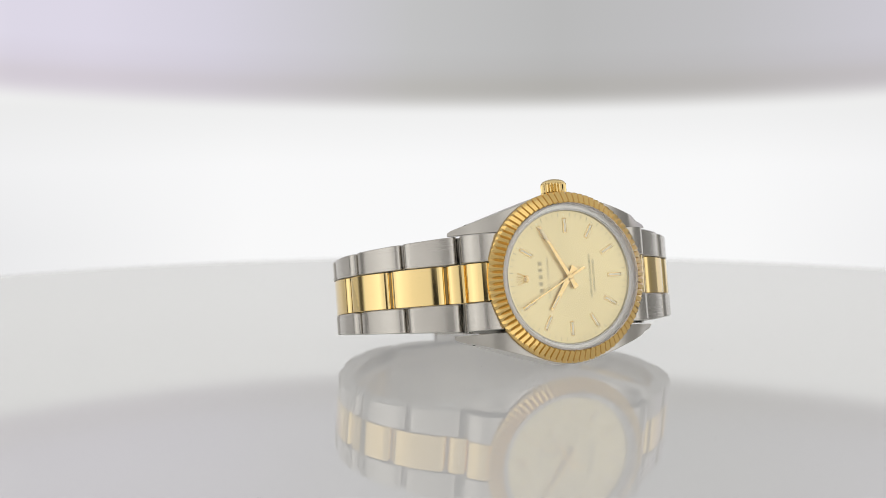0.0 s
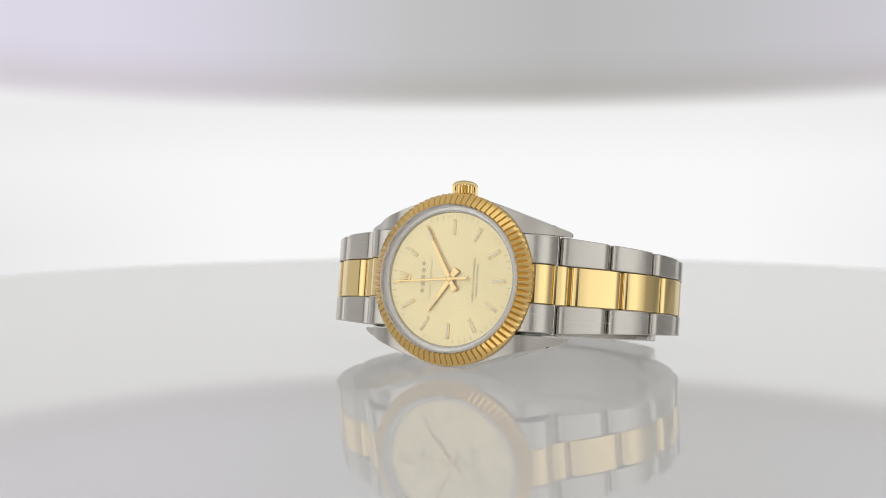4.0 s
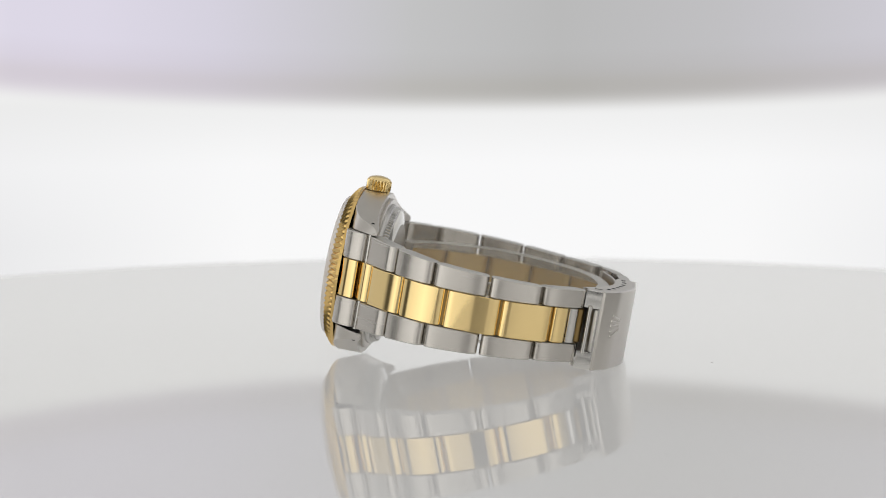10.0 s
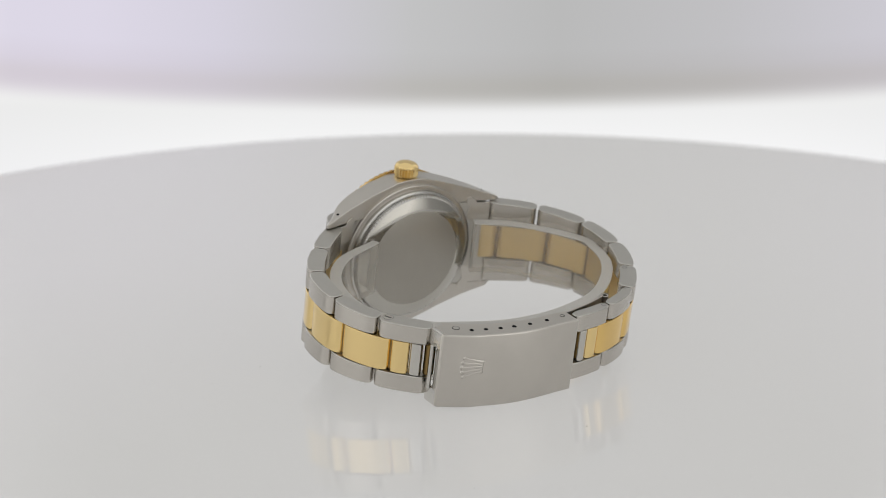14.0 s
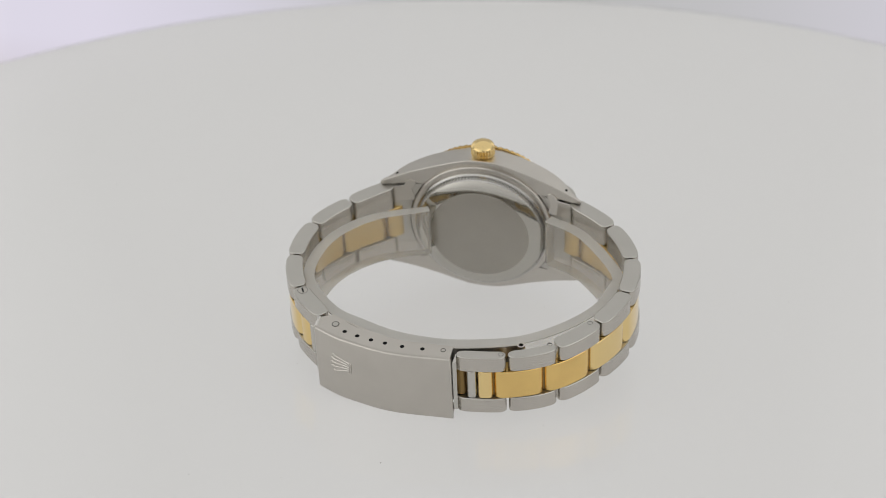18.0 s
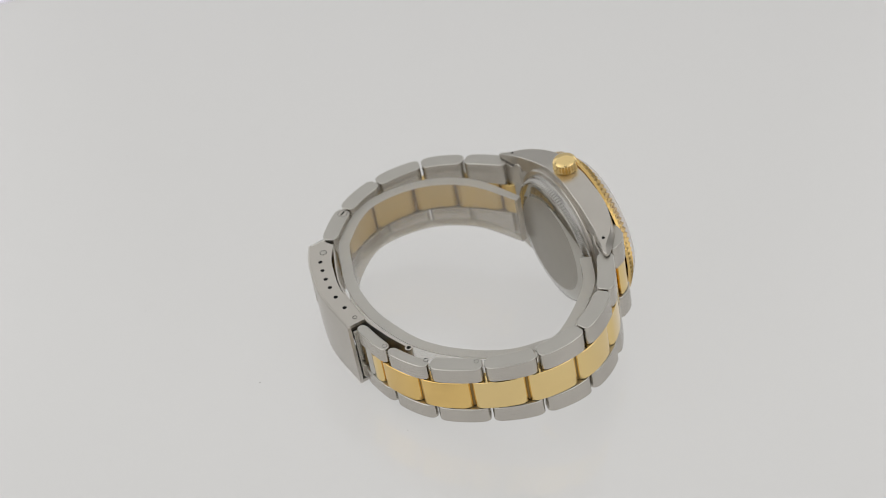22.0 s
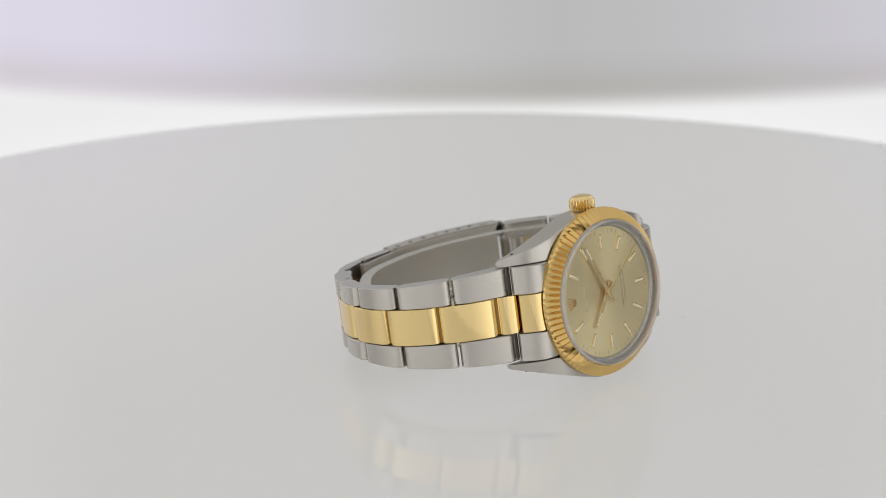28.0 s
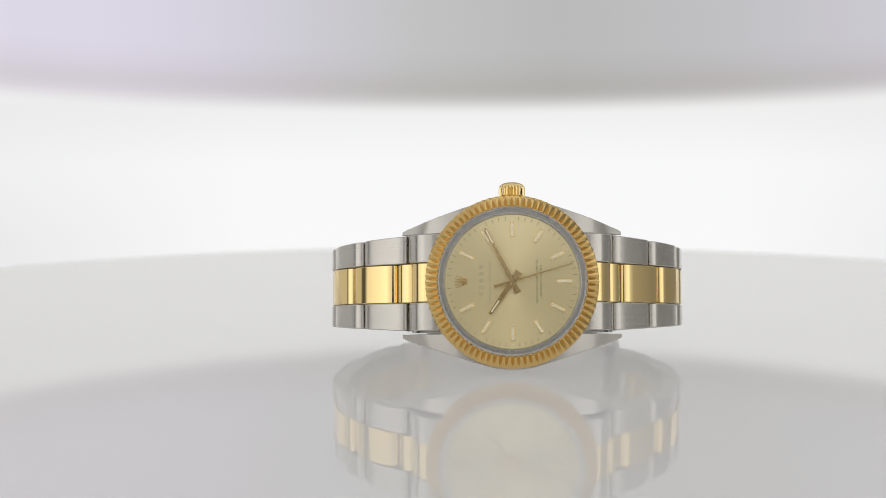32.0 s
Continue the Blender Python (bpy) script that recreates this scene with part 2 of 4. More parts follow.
def part(name, bm, material, parent, label="", sharp=32, at=None):
    """Link a bmesh (millimetres, watch space) as one mesh object under a thing or part."""
    bmesh.ops.scale(bm, vec=(MM, MM, MM), verts=bm.verts)
    ob = new(name, finish(name, bm, material, sharp))
    ob.parent = parent
    if at is not None:
        ob.matrix_basis = at
    if label:
        ob["label"] = label
    return ob


def lathe(bm, profile, n=96, centre=(0, 0, 0), axis="Y", wobble=None, a0=0.0):
    """Turn a profile of (radius, height along the axis) round the axis."""
    rings = []
    for k in range(n):
        a = a0 + 2 * math.pi * k / n
        ring = []
        for j, (r, h) in enumerate(profile):
            if wobble:
                r, h = wobble(k, j, r, h)
            c, s = r * math.cos(a), r * math.sin(a)
            p = (c, h, s) if axis == "Y" else (c, s, h)
            ring.append(bm.verts.new(Vector(p) + Vector(centre)))
        rings.append(ring)
    for k in range(n):
        a, b = rings[k], rings[(k + 1) % n]
        for j in range(len(profile) - 1):
            bm.faces.new((a[j], a[j + 1], b[j + 1], b[j]))
    return rings


def prism(bm, poly, lo, hi, ch=0.15, swap=False):
    """Extrude an outline of (x, y) between lo and hi (numbers or lists, one a corner) with chamfered rims."""
    n = len(poly)
    area = sum(poly[i][0] * poly[(i + 1) % n][1] - poly[(i + 1) % n][0] * poly[i][1] for i in range(n))
    sign = 1 if area > 0 else -1
    lo = lo if isinstance(lo, (list, tuple)) else [lo] * n
    hi = hi if isinstance(hi, (list, tuple)) else [hi] * n
    inner = []
    for i in range(n):
        a, p, b = Vector(poly[i - 1]), Vector(poly[i]), Vector(poly[(i + 1) % n])
        d1, d2 = (p - a).normalized(), (b - p).normalized()
        m = Vector((-(d1 + d2).y, (d1 + d2).x)) * sign
        m = m.normalized() if m.length > 1e-6 else Vector((0, 0))
        inner.append(p + m * ch)
    levels = [(inner, lo, 0), (poly, lo, ch), (poly, hi, -ch), (inner, hi, 0)] if ch > 0 else [(poly, lo, 0), (poly, hi, 0)]
    loops = []
    for pts, z, dz in levels:
        loops.append([bm.verts.new((p[0], z[i] + dz, p[1]) if swap else (p[0], p[1], z[i] + dz)) for i, p in enumerate(pts)])
    for a, b in zip(loops, loops[1:]):
        for i in range(n):
            j = (i + 1) % n
            bm.faces.new((a[i], a[j], b[j], b[i]))
    bm.faces.new(loops[0])
    bm.faces.new(loops[-1])


def rod(bm, a, b, r, n=16, ends=True):
    """Round bar from a to b."""
    a, b = Vector(a), Vector(b)
    d = (b - a).normalized()
    u = d.orthogonal().normalized()
    v = d.cross(u)
    loops = []
    e = min(r * 0.25, (b - a).length / 4)
    for p, q in ((a, r - e), (a + d * e, r), (b - d * e, r), (b, r - e)):
        loops.append([bm.verts.new(p + (u * math.cos(2 * math.pi * k / n) + v * math.sin(2 * math.pi * k / n)) * q) for k in range(n)])
    for s, t in zip(loops, loops[1:]):
        for k in range(n):
            bm.faces.new((s[k], s[(k + 1) % n], t[(k + 1) % n], t[k]))
    if ends:
        bm.faces.new(loops[0])
        bm.faces.new(loops[-1])


def box(bm, lo, hi, ch=0.05):
    prism(bm, [(lo[0], lo[1]), (hi[0], lo[1]), (hi[0], hi[1]), (lo[0], hi[1])], lo[2], hi[2], ch)


def spline(points, u):
    """Catmull-Rom place and direction at u, in steps from point to point."""
    n = len(points)
    i = min(max(int(math.floor(u)), 0), n - 2)
    s = u - i
    p1, p2 = Vector(points[i]), Vector(points[i + 1])
    p0 = Vector(points[i - 1]) if i > 0 else 2 * p1 - p2
    p3 = Vector(points[i + 2]) if i + 2 < n else 2 * p2 - p1
    a, b, c = 2 * p1, p2 - p0, 2 * p0 - 5 * p1 + 4 * p2 - p3
    d = -p0 + 3 * p1 - 3 * p2 + p3
    return 0.5 * (a + b * s + c * s * s + d * s**3), (0.5 * (b + 2 * c * s + 3 * d * s * s)).normalized()


# ---- the studio ----
def slab(name, lo, hi, material, label, category="", kind="structure"):
    bm = bmesh.new()
    prism(bm, [(lo[0], lo[1]), (hi[0], lo[1]), (hi[0], hi[1]), (lo[0], hi[1])], lo[2], hi[2], 0)
    ob = new(name, finish(name, bm, material))
    return tagged(ob, label, category, kind=kind)


slab("floor", (-2.2, -2.2, -1.02), (2.2, 2.2, -0.9), wall_paint, "plain grey studio floor under the stand")
slab("ceiling", (-2.2, -2.2, 1.6), (2.2, 2.2, 1.7), wall_paint, "plain grey studio ceiling")
slab("wall_north", (-2.2, 2.1, -0.9), (2.2, 2.2, 1.6), wall_paint, "plain grey studio wall")
slab("wall_south", (-2.2, -2.2, -0.9), (2.2, -2.1, 1.6), wall_paint, "plain dark studio wall")
slab("wall_east", (2.1, -2.1, -0.9), (2.2, 2.1, 1.6), wall_paint, "plain grey studio wall")
slab("wall_west", (-2.2, -2.1, -0.9), (-2.1, 2.1, 1.6), wall_paint, "plain grey studio wall")


def arc_panel(name, radius, a0, a1, z0, z1, material, label, category="light panel", sag=0.0, n=48, thick=0.006, centre=(0, 0), top_sag=0.0):
    """Upright curved sheet round the table; angles in degrees from straight behind it, clockwise from above."""
    bm = bmesh.new()
    cols = []
    for k in range(n + 1):
        a = radians(a0 + (a1 - a0) * k / n)
        s = (2 * k / n - 1)
        low, z1s = z0 + sag * s * s, z1 + top_sag * s * s
        col = []
        for r, z in ((radius, low), (radius, z1s), (radius + thick, z1s), (radius + thick, low)):
            col.append(bm.verts.new((centre[0] + r * math.sin(a), centre[1] + r * math.cos(a), z)))
        cols.append(col)
    for a, b in zip(cols, cols[1:]):
        for j in range(4):
            bm.faces.new((a[j], a[(j + 1) % 4], b[(j + 1) % 4], b[j]))
    bm.faces.new(cols[0])
    bm.faces.new(cols[-1])
    ob = new(name, finish(name, bm, material))
    if top_sag:
        ob["label"] = label
        return ob
    return tagged(ob, label, category)


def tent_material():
    """Cloth of the added tent, its light and shade painted as glow: grey behind, bright to both sides of the camera and
    overhead, dim at the flanks and in the patch behind the camera.
    """
    m = glow("tent_painted_glow", (0.5, 0.5, 0.5), 1.0)
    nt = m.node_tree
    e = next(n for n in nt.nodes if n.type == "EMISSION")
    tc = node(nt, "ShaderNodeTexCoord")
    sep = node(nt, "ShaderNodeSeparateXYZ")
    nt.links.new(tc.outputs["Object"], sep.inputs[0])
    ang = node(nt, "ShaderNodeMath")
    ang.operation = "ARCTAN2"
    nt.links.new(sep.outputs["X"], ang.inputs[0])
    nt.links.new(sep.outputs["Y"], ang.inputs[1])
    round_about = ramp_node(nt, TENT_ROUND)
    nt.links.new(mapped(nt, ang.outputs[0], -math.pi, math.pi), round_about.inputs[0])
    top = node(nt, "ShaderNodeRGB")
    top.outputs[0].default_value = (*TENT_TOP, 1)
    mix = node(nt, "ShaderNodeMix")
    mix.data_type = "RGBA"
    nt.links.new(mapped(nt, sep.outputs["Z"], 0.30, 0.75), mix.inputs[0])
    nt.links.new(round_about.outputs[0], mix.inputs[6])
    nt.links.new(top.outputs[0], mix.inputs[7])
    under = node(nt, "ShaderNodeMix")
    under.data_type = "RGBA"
    lamp = node(nt, "ShaderNodeMix")             # glow painted on the cloth below, brighter towards the back
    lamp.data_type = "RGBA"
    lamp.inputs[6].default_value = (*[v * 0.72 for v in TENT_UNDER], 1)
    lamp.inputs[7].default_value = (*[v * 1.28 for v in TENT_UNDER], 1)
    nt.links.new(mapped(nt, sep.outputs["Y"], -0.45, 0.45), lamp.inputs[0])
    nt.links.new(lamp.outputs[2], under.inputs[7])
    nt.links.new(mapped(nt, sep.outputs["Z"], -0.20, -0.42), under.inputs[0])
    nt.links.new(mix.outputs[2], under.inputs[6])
    gap = ramp_node(nt, GAP_DARK_ROUND)
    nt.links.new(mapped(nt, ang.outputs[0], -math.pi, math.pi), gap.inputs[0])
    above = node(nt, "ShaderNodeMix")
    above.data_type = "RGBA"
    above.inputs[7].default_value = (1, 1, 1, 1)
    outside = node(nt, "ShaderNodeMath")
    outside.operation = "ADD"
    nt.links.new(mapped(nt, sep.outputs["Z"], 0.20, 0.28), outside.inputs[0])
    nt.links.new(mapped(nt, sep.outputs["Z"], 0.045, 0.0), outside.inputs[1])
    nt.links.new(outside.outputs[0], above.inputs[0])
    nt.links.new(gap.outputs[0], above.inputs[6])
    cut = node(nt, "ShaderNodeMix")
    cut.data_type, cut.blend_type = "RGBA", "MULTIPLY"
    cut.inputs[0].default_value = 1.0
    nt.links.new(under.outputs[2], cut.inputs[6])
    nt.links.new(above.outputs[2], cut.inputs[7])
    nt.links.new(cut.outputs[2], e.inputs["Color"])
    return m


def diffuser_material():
    """Translucent sheet whose light is painted as glow, cool towards both ends, a little darker and warmer along its
    hem.
    """
    m = glow("diffuser_painted_glow", (0.5, 0.5, 0.5), 1.0)
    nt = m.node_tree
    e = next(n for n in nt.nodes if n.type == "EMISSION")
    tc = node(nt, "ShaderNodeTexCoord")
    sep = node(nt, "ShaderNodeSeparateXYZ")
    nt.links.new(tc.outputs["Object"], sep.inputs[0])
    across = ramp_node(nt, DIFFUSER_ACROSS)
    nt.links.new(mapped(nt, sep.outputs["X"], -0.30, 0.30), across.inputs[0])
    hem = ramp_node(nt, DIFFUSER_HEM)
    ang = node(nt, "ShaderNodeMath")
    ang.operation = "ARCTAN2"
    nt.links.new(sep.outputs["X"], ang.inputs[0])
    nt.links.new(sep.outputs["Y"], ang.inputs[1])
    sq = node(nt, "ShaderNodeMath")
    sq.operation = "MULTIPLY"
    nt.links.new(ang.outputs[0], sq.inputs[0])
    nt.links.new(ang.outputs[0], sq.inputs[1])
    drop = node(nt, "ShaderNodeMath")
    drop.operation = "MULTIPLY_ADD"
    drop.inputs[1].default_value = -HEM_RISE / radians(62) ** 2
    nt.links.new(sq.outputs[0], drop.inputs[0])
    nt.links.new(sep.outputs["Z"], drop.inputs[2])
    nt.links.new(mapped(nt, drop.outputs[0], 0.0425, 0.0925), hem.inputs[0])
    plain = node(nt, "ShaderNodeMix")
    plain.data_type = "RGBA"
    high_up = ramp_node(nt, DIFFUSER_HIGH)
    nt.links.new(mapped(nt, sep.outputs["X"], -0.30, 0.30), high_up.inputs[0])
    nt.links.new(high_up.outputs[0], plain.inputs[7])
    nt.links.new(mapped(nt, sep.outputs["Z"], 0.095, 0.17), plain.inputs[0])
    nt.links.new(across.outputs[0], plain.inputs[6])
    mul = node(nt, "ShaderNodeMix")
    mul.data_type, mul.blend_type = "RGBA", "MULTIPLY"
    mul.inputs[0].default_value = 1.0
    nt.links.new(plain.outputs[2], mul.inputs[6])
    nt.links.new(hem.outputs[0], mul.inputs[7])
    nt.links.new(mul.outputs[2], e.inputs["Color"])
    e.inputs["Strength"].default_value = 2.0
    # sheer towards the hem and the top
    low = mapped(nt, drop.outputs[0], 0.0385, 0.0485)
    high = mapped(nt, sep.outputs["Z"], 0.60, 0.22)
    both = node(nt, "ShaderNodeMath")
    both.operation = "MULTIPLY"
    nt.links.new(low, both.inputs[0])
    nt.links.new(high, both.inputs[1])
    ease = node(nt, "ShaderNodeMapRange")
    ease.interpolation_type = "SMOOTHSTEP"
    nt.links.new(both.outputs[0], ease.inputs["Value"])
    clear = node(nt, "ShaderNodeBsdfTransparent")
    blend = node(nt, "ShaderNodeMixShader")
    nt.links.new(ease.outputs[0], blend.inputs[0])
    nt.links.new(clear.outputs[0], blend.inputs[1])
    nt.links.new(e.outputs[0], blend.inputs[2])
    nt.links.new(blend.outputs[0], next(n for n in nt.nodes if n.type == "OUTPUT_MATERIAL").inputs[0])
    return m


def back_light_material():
    """White sheet with its light and fall-off painted as glow, a touch dimmer in a level strip and low down towards the
    sides.
    """
    m = glow("back_light_painted_glow", (1.0, 1.0, 1.0), 1.0)
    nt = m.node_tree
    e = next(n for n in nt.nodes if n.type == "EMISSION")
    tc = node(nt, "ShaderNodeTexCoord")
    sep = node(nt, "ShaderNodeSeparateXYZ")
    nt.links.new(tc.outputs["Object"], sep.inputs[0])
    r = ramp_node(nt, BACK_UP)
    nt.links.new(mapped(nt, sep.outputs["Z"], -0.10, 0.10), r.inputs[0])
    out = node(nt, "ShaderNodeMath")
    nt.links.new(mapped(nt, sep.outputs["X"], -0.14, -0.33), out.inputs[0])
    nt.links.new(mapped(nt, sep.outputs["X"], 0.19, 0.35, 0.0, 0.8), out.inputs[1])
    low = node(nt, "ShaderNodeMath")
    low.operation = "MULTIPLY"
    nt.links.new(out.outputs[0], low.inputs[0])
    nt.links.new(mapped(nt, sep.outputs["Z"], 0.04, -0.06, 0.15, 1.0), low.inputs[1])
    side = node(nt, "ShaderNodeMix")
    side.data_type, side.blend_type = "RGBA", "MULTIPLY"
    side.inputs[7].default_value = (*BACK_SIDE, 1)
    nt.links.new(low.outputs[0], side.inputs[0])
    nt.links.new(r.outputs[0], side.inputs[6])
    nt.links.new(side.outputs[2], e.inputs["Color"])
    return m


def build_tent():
    """Dome-shaped tent, unseen and added as a light source, round the table and the camera."""
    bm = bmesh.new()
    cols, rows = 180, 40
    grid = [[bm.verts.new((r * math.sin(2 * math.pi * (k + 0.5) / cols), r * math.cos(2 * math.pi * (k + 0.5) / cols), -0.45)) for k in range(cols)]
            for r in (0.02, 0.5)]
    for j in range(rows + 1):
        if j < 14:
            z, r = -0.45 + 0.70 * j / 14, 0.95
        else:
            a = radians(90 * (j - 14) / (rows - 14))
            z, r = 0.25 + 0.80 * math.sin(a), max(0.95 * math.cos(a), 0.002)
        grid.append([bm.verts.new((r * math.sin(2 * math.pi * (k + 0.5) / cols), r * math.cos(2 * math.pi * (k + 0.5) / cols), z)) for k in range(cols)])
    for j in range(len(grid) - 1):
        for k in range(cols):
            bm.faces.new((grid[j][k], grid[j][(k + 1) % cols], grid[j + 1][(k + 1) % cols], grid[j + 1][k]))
    ob = new("added_light_tent", finish("added_light_tent", bm, tent_material()))
    return tagged(ob, "added dome-shaped tent with painted glow round the turntable, out of view", "light tent")


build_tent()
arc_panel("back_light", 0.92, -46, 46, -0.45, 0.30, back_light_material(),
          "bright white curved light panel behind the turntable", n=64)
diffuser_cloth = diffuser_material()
sheet = arc_panel("hanging_diffuser", 0.262, -62, 62, 0.0525, 0.62, diffuser_cloth, "grey translucent curved diffuser hanging behind the turntable with painted glow",
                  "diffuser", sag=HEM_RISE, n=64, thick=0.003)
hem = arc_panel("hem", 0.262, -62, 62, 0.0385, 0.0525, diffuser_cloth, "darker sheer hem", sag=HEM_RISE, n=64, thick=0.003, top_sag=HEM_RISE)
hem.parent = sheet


ACRYLIC = (0.665, 0.66, 0.65)
acrylic = acrylic_material()


def build_turntable():
    bm = bmesh.new()
    prof = [(199.5, -0.8), (199.55, -1.3), (199.7, -1.3), (199.9, -1.1), (199.9, -0.08), (199.82, 0), (199.3, 0), (198.0, 0), (0.0001, 0)]
    lathe(bm, prof, 256, axis="Z")
    bmesh.ops.remove_doubles(bm, verts=bm.verts, dist=0.01)
    bmesh.ops.scale(bm, vec=(MM, MM, MM), verts=bm.verts)
    ob = new("turntable", finish("turntable", bm, acrylic))
    tagged(ob, "glossy white acrylic round turntable disc", "turntable")
    bm = bmesh.new()
    lathe(bm, [(0.0001, -46), (3.5, -45), (4.2, -42), (3.2, -38), (1.2, -34), (0.5, -8.0), (0.5, -0.9), (0.0001, -0.9)], 48, axis="Z")
    part("spindle", bm, plastic, ob, "thin clear spindle under the disc")
    rng = random.Random(5)
    bm = bmesh.new()
    for _ in range(34):
        r, a = 20 + 130 * rng.random(), rng.random() * 6.28
        q = 0.05 + 0.10 * rng.random()
        c = Vector((r * math.cos(a), r * math.sin(a), 0.03))
        bmesh.ops.create_icosphere(bm, subdivisions=1, radius=q, matrix=Matrix.Translation(c) @ Matrix.Diagonal((1, 0.5 + rng.random(), 0.3, 1)))
    d = part("dust", bm, shader("dust", (0.25, 0.24, 0.22), 0.9)[0], ob, "fine grey dust specks")
    tagged(d, kind="stuff")
    # the still stand below
    bm = bmesh.new()
    lathe(bm, [(0.0001, -880), (140, -880), (140, -872), (30, -860), (16, -840), (5, -500), (5, -80), (3, -60), (0.0001, -58)], 48, axis="Z")
    bmesh.ops.scale(bm, vec=(MM, MM, MM), verts=bm.verts)
    st = new("turntable_stand", finish("turntable_stand", bm, wall_paint))
    st.matrix_basis = Matrix.Translation((0, 0, -0.02))
    tagged(st, "plain grey column stand under the turntable", "stand")
    return ob


turntable = build_turntable()


# ---- the watch: x towards six o'clock, z towards the crown, y from the dial into the case ----
def direction(hours):
    """Unit vector on the dial towards an hour: twelve is -x, three is +z."""
    a = radians(hours * 30)
    return Vector((-math.cos(a), 0, math.sin(a)))


def dial_bar(bm, hours, r0, r1, w0, w1, y0, y1, ch=0.06):
    """Bar that lies on the dial along an hour's direction."""
    d = direction(hours)
    e = Vector((-d.z, 0, d.x))
    pts = [d * r0 + e * w0 / 2, d * r1 + e * w1 / 2, d * r1 - e * w1 / 2, d * r0 - e * w0 / 2]
    prism(bm, [(p.x, p.z) for p in pts], y1, y0, ch, swap=True)


OUTLINE = ((0, 16.5), (2, 16.45), (3.6, 16.25), (5, 15.85), (7, 15.25), (9, 14.6), (15, 12.6), (20, 10.9), (21.2, 10.45))
SETTLE = -0.25            # the case's middle lies a little under the dial's centre
FRONT = ((0, 1.15), (10, 1.15), (12.5, 1.4), (14.5, 2.0), (16.5, 3.1), (18.5, 4.7), (20, 6.0), (21.2, 7.2))     # inner edge of the lugs' face
CREASE = ((0, 1.15), (8, 1.2), (10.8, 1.45), (13, 1.95), (15, 2.75), (16.5, 3.6), (17.6, 4.6), (18.8, 6.1), (19.6, 7.0), (21.2, 7.7))   # its outer edge
BACK = ((0, 6.3), (5, 6.35), (10, 6.45), (15, 6.95), (18, 7.6), (20, 8.15), (21.2, 8.4))


def along(table, x):
    x = abs(x)
    for (a, p), (b, q) in zip(table, table[1:]):
        if x <= b:
            return p + (q - p) * (x - a) / (b - a)
    return table[-1][1]


def build_case(watch):
    bm = bmesh.new()
    # barrel
    rings = lathe(bm, [(11.0, 1.3), (12.9, 1.3), (12.9, 3.4), (14.7, 3.9), (15.4, 6.1), (15.4, 6.9), (15.2, 7.05), (14.5, 7.1), (11.0, 6.7)], 96, (0, 0, SETTLE))
    for a, b in zip(rings, rings[1:] + rings[:1]):
        bm.faces.new((a[8], a[0], b[0], b[8]))
    # the two flanks with their lugs
    for s in (1, -1):
        xs = [-21.25 + 42.5 * k / 60 for k in range(61)]
        loops = []
        for x in xs:
            end = max(0.0, abs(x) - 20.6)
            zo, yf, yb = along(OUTLINE, x) - end * 0.25, along(FRONT, x) + end * 0.2, along(BACK, x) - end * 0.4
            yc = along(CREASE, x)
            zi = 9.62
            c, o = 0.14, 0.14
            sec = [(zi, yf + 0.06), (zi + 0.1, yf), (zo - c, yc), (zo - 0.06, yc + c * 0.4), (zo, yc + c), (zo, yb - o), (zo - o, yb),
                   (zi + 0.1, yb), (zi, yb - 0.06)]
            loops.append([bm.verts.new((x, y, s * z + SETTLE)) for z, y in sec])
        for a, b in zip(loops, loops[1:]):
            for j in range(9):
                bm.faces.new((a[j], a[(j + 1) % 9], b[(j + 1) % 9], b[j]))
        bm.faces.new(loops[0])
        bm.faces.new(loops[-1])
    case = part("case", bm, steel_satin, watch, "satin steel case with drilled lugs", sharp=17, at=STANDING)
    for sx in (1, -1):
        for sz in (1, -1):
            bm = bmesh.new()
            p = Vector((sx * 18.1, 6.5, sz * along(OUTLINE, 18.1) + SETTLE))
            n = Vector((sx * 0.5, 0, sz * 0.87)).normalized()
            rod(bm, p - n * 0.5, p + n * 0.035, 0.42, 14)
            part("lug_hole", bm, dark, case, "dark drilled lug hole")
            bm = bmesh.new()
            rod(bm, (sx * 18.6, 6.6, 9.6), (sx * 18.6, 6.6, -9.6), 0.55, 10)
            ear = bmesh.new()
            poly = [(14.2, 5.5), (19.4, 5.5), (19.4, 9.25), (16.4, 9.35), (15.9, 10.2), (15.0, 10.7), (14.1, 10.3), (14.0, 9.4), (14.8, 8.4)]
            ys = [7.0 + (x - 14) * 0.25 for x, _ in poly]
            prism(ear, [(sx * x, sz * z + SETTLE) for x, z in poly], [y - 0.6 for y in ys], ys, 0.08, swap=True)
            part("end_link_ear", ear, steel_satin, case, "small steel ear that hooks the end link to the case")
            if sz > 0:
                arc = [(15.55 * math.cos(a), 15.55 * math.sin(a)) for a in (radians(38 - 7.6 * k) for k in range(11))]
                under = bmesh.new()
                poly = [(19.3, -9.2), (19.3, 9.2)] + [(x, min(max(z, -9.55), 9.55)) for x, z in arc]
                ys = [6.85 + (x - 14) * 0.25 for x, _ in poly]
                prism(under, [(sx * x, z + SETTLE) for x, z in poly], [y - 0.8 for y in ys], ys, 0.06, swap=True)
                part("end_link_plate", under, steel_side, case, "plain steel underside of the end link")
                part("spring_bar", bm, steel_polish, case, "thin polished spring bar")
    return case


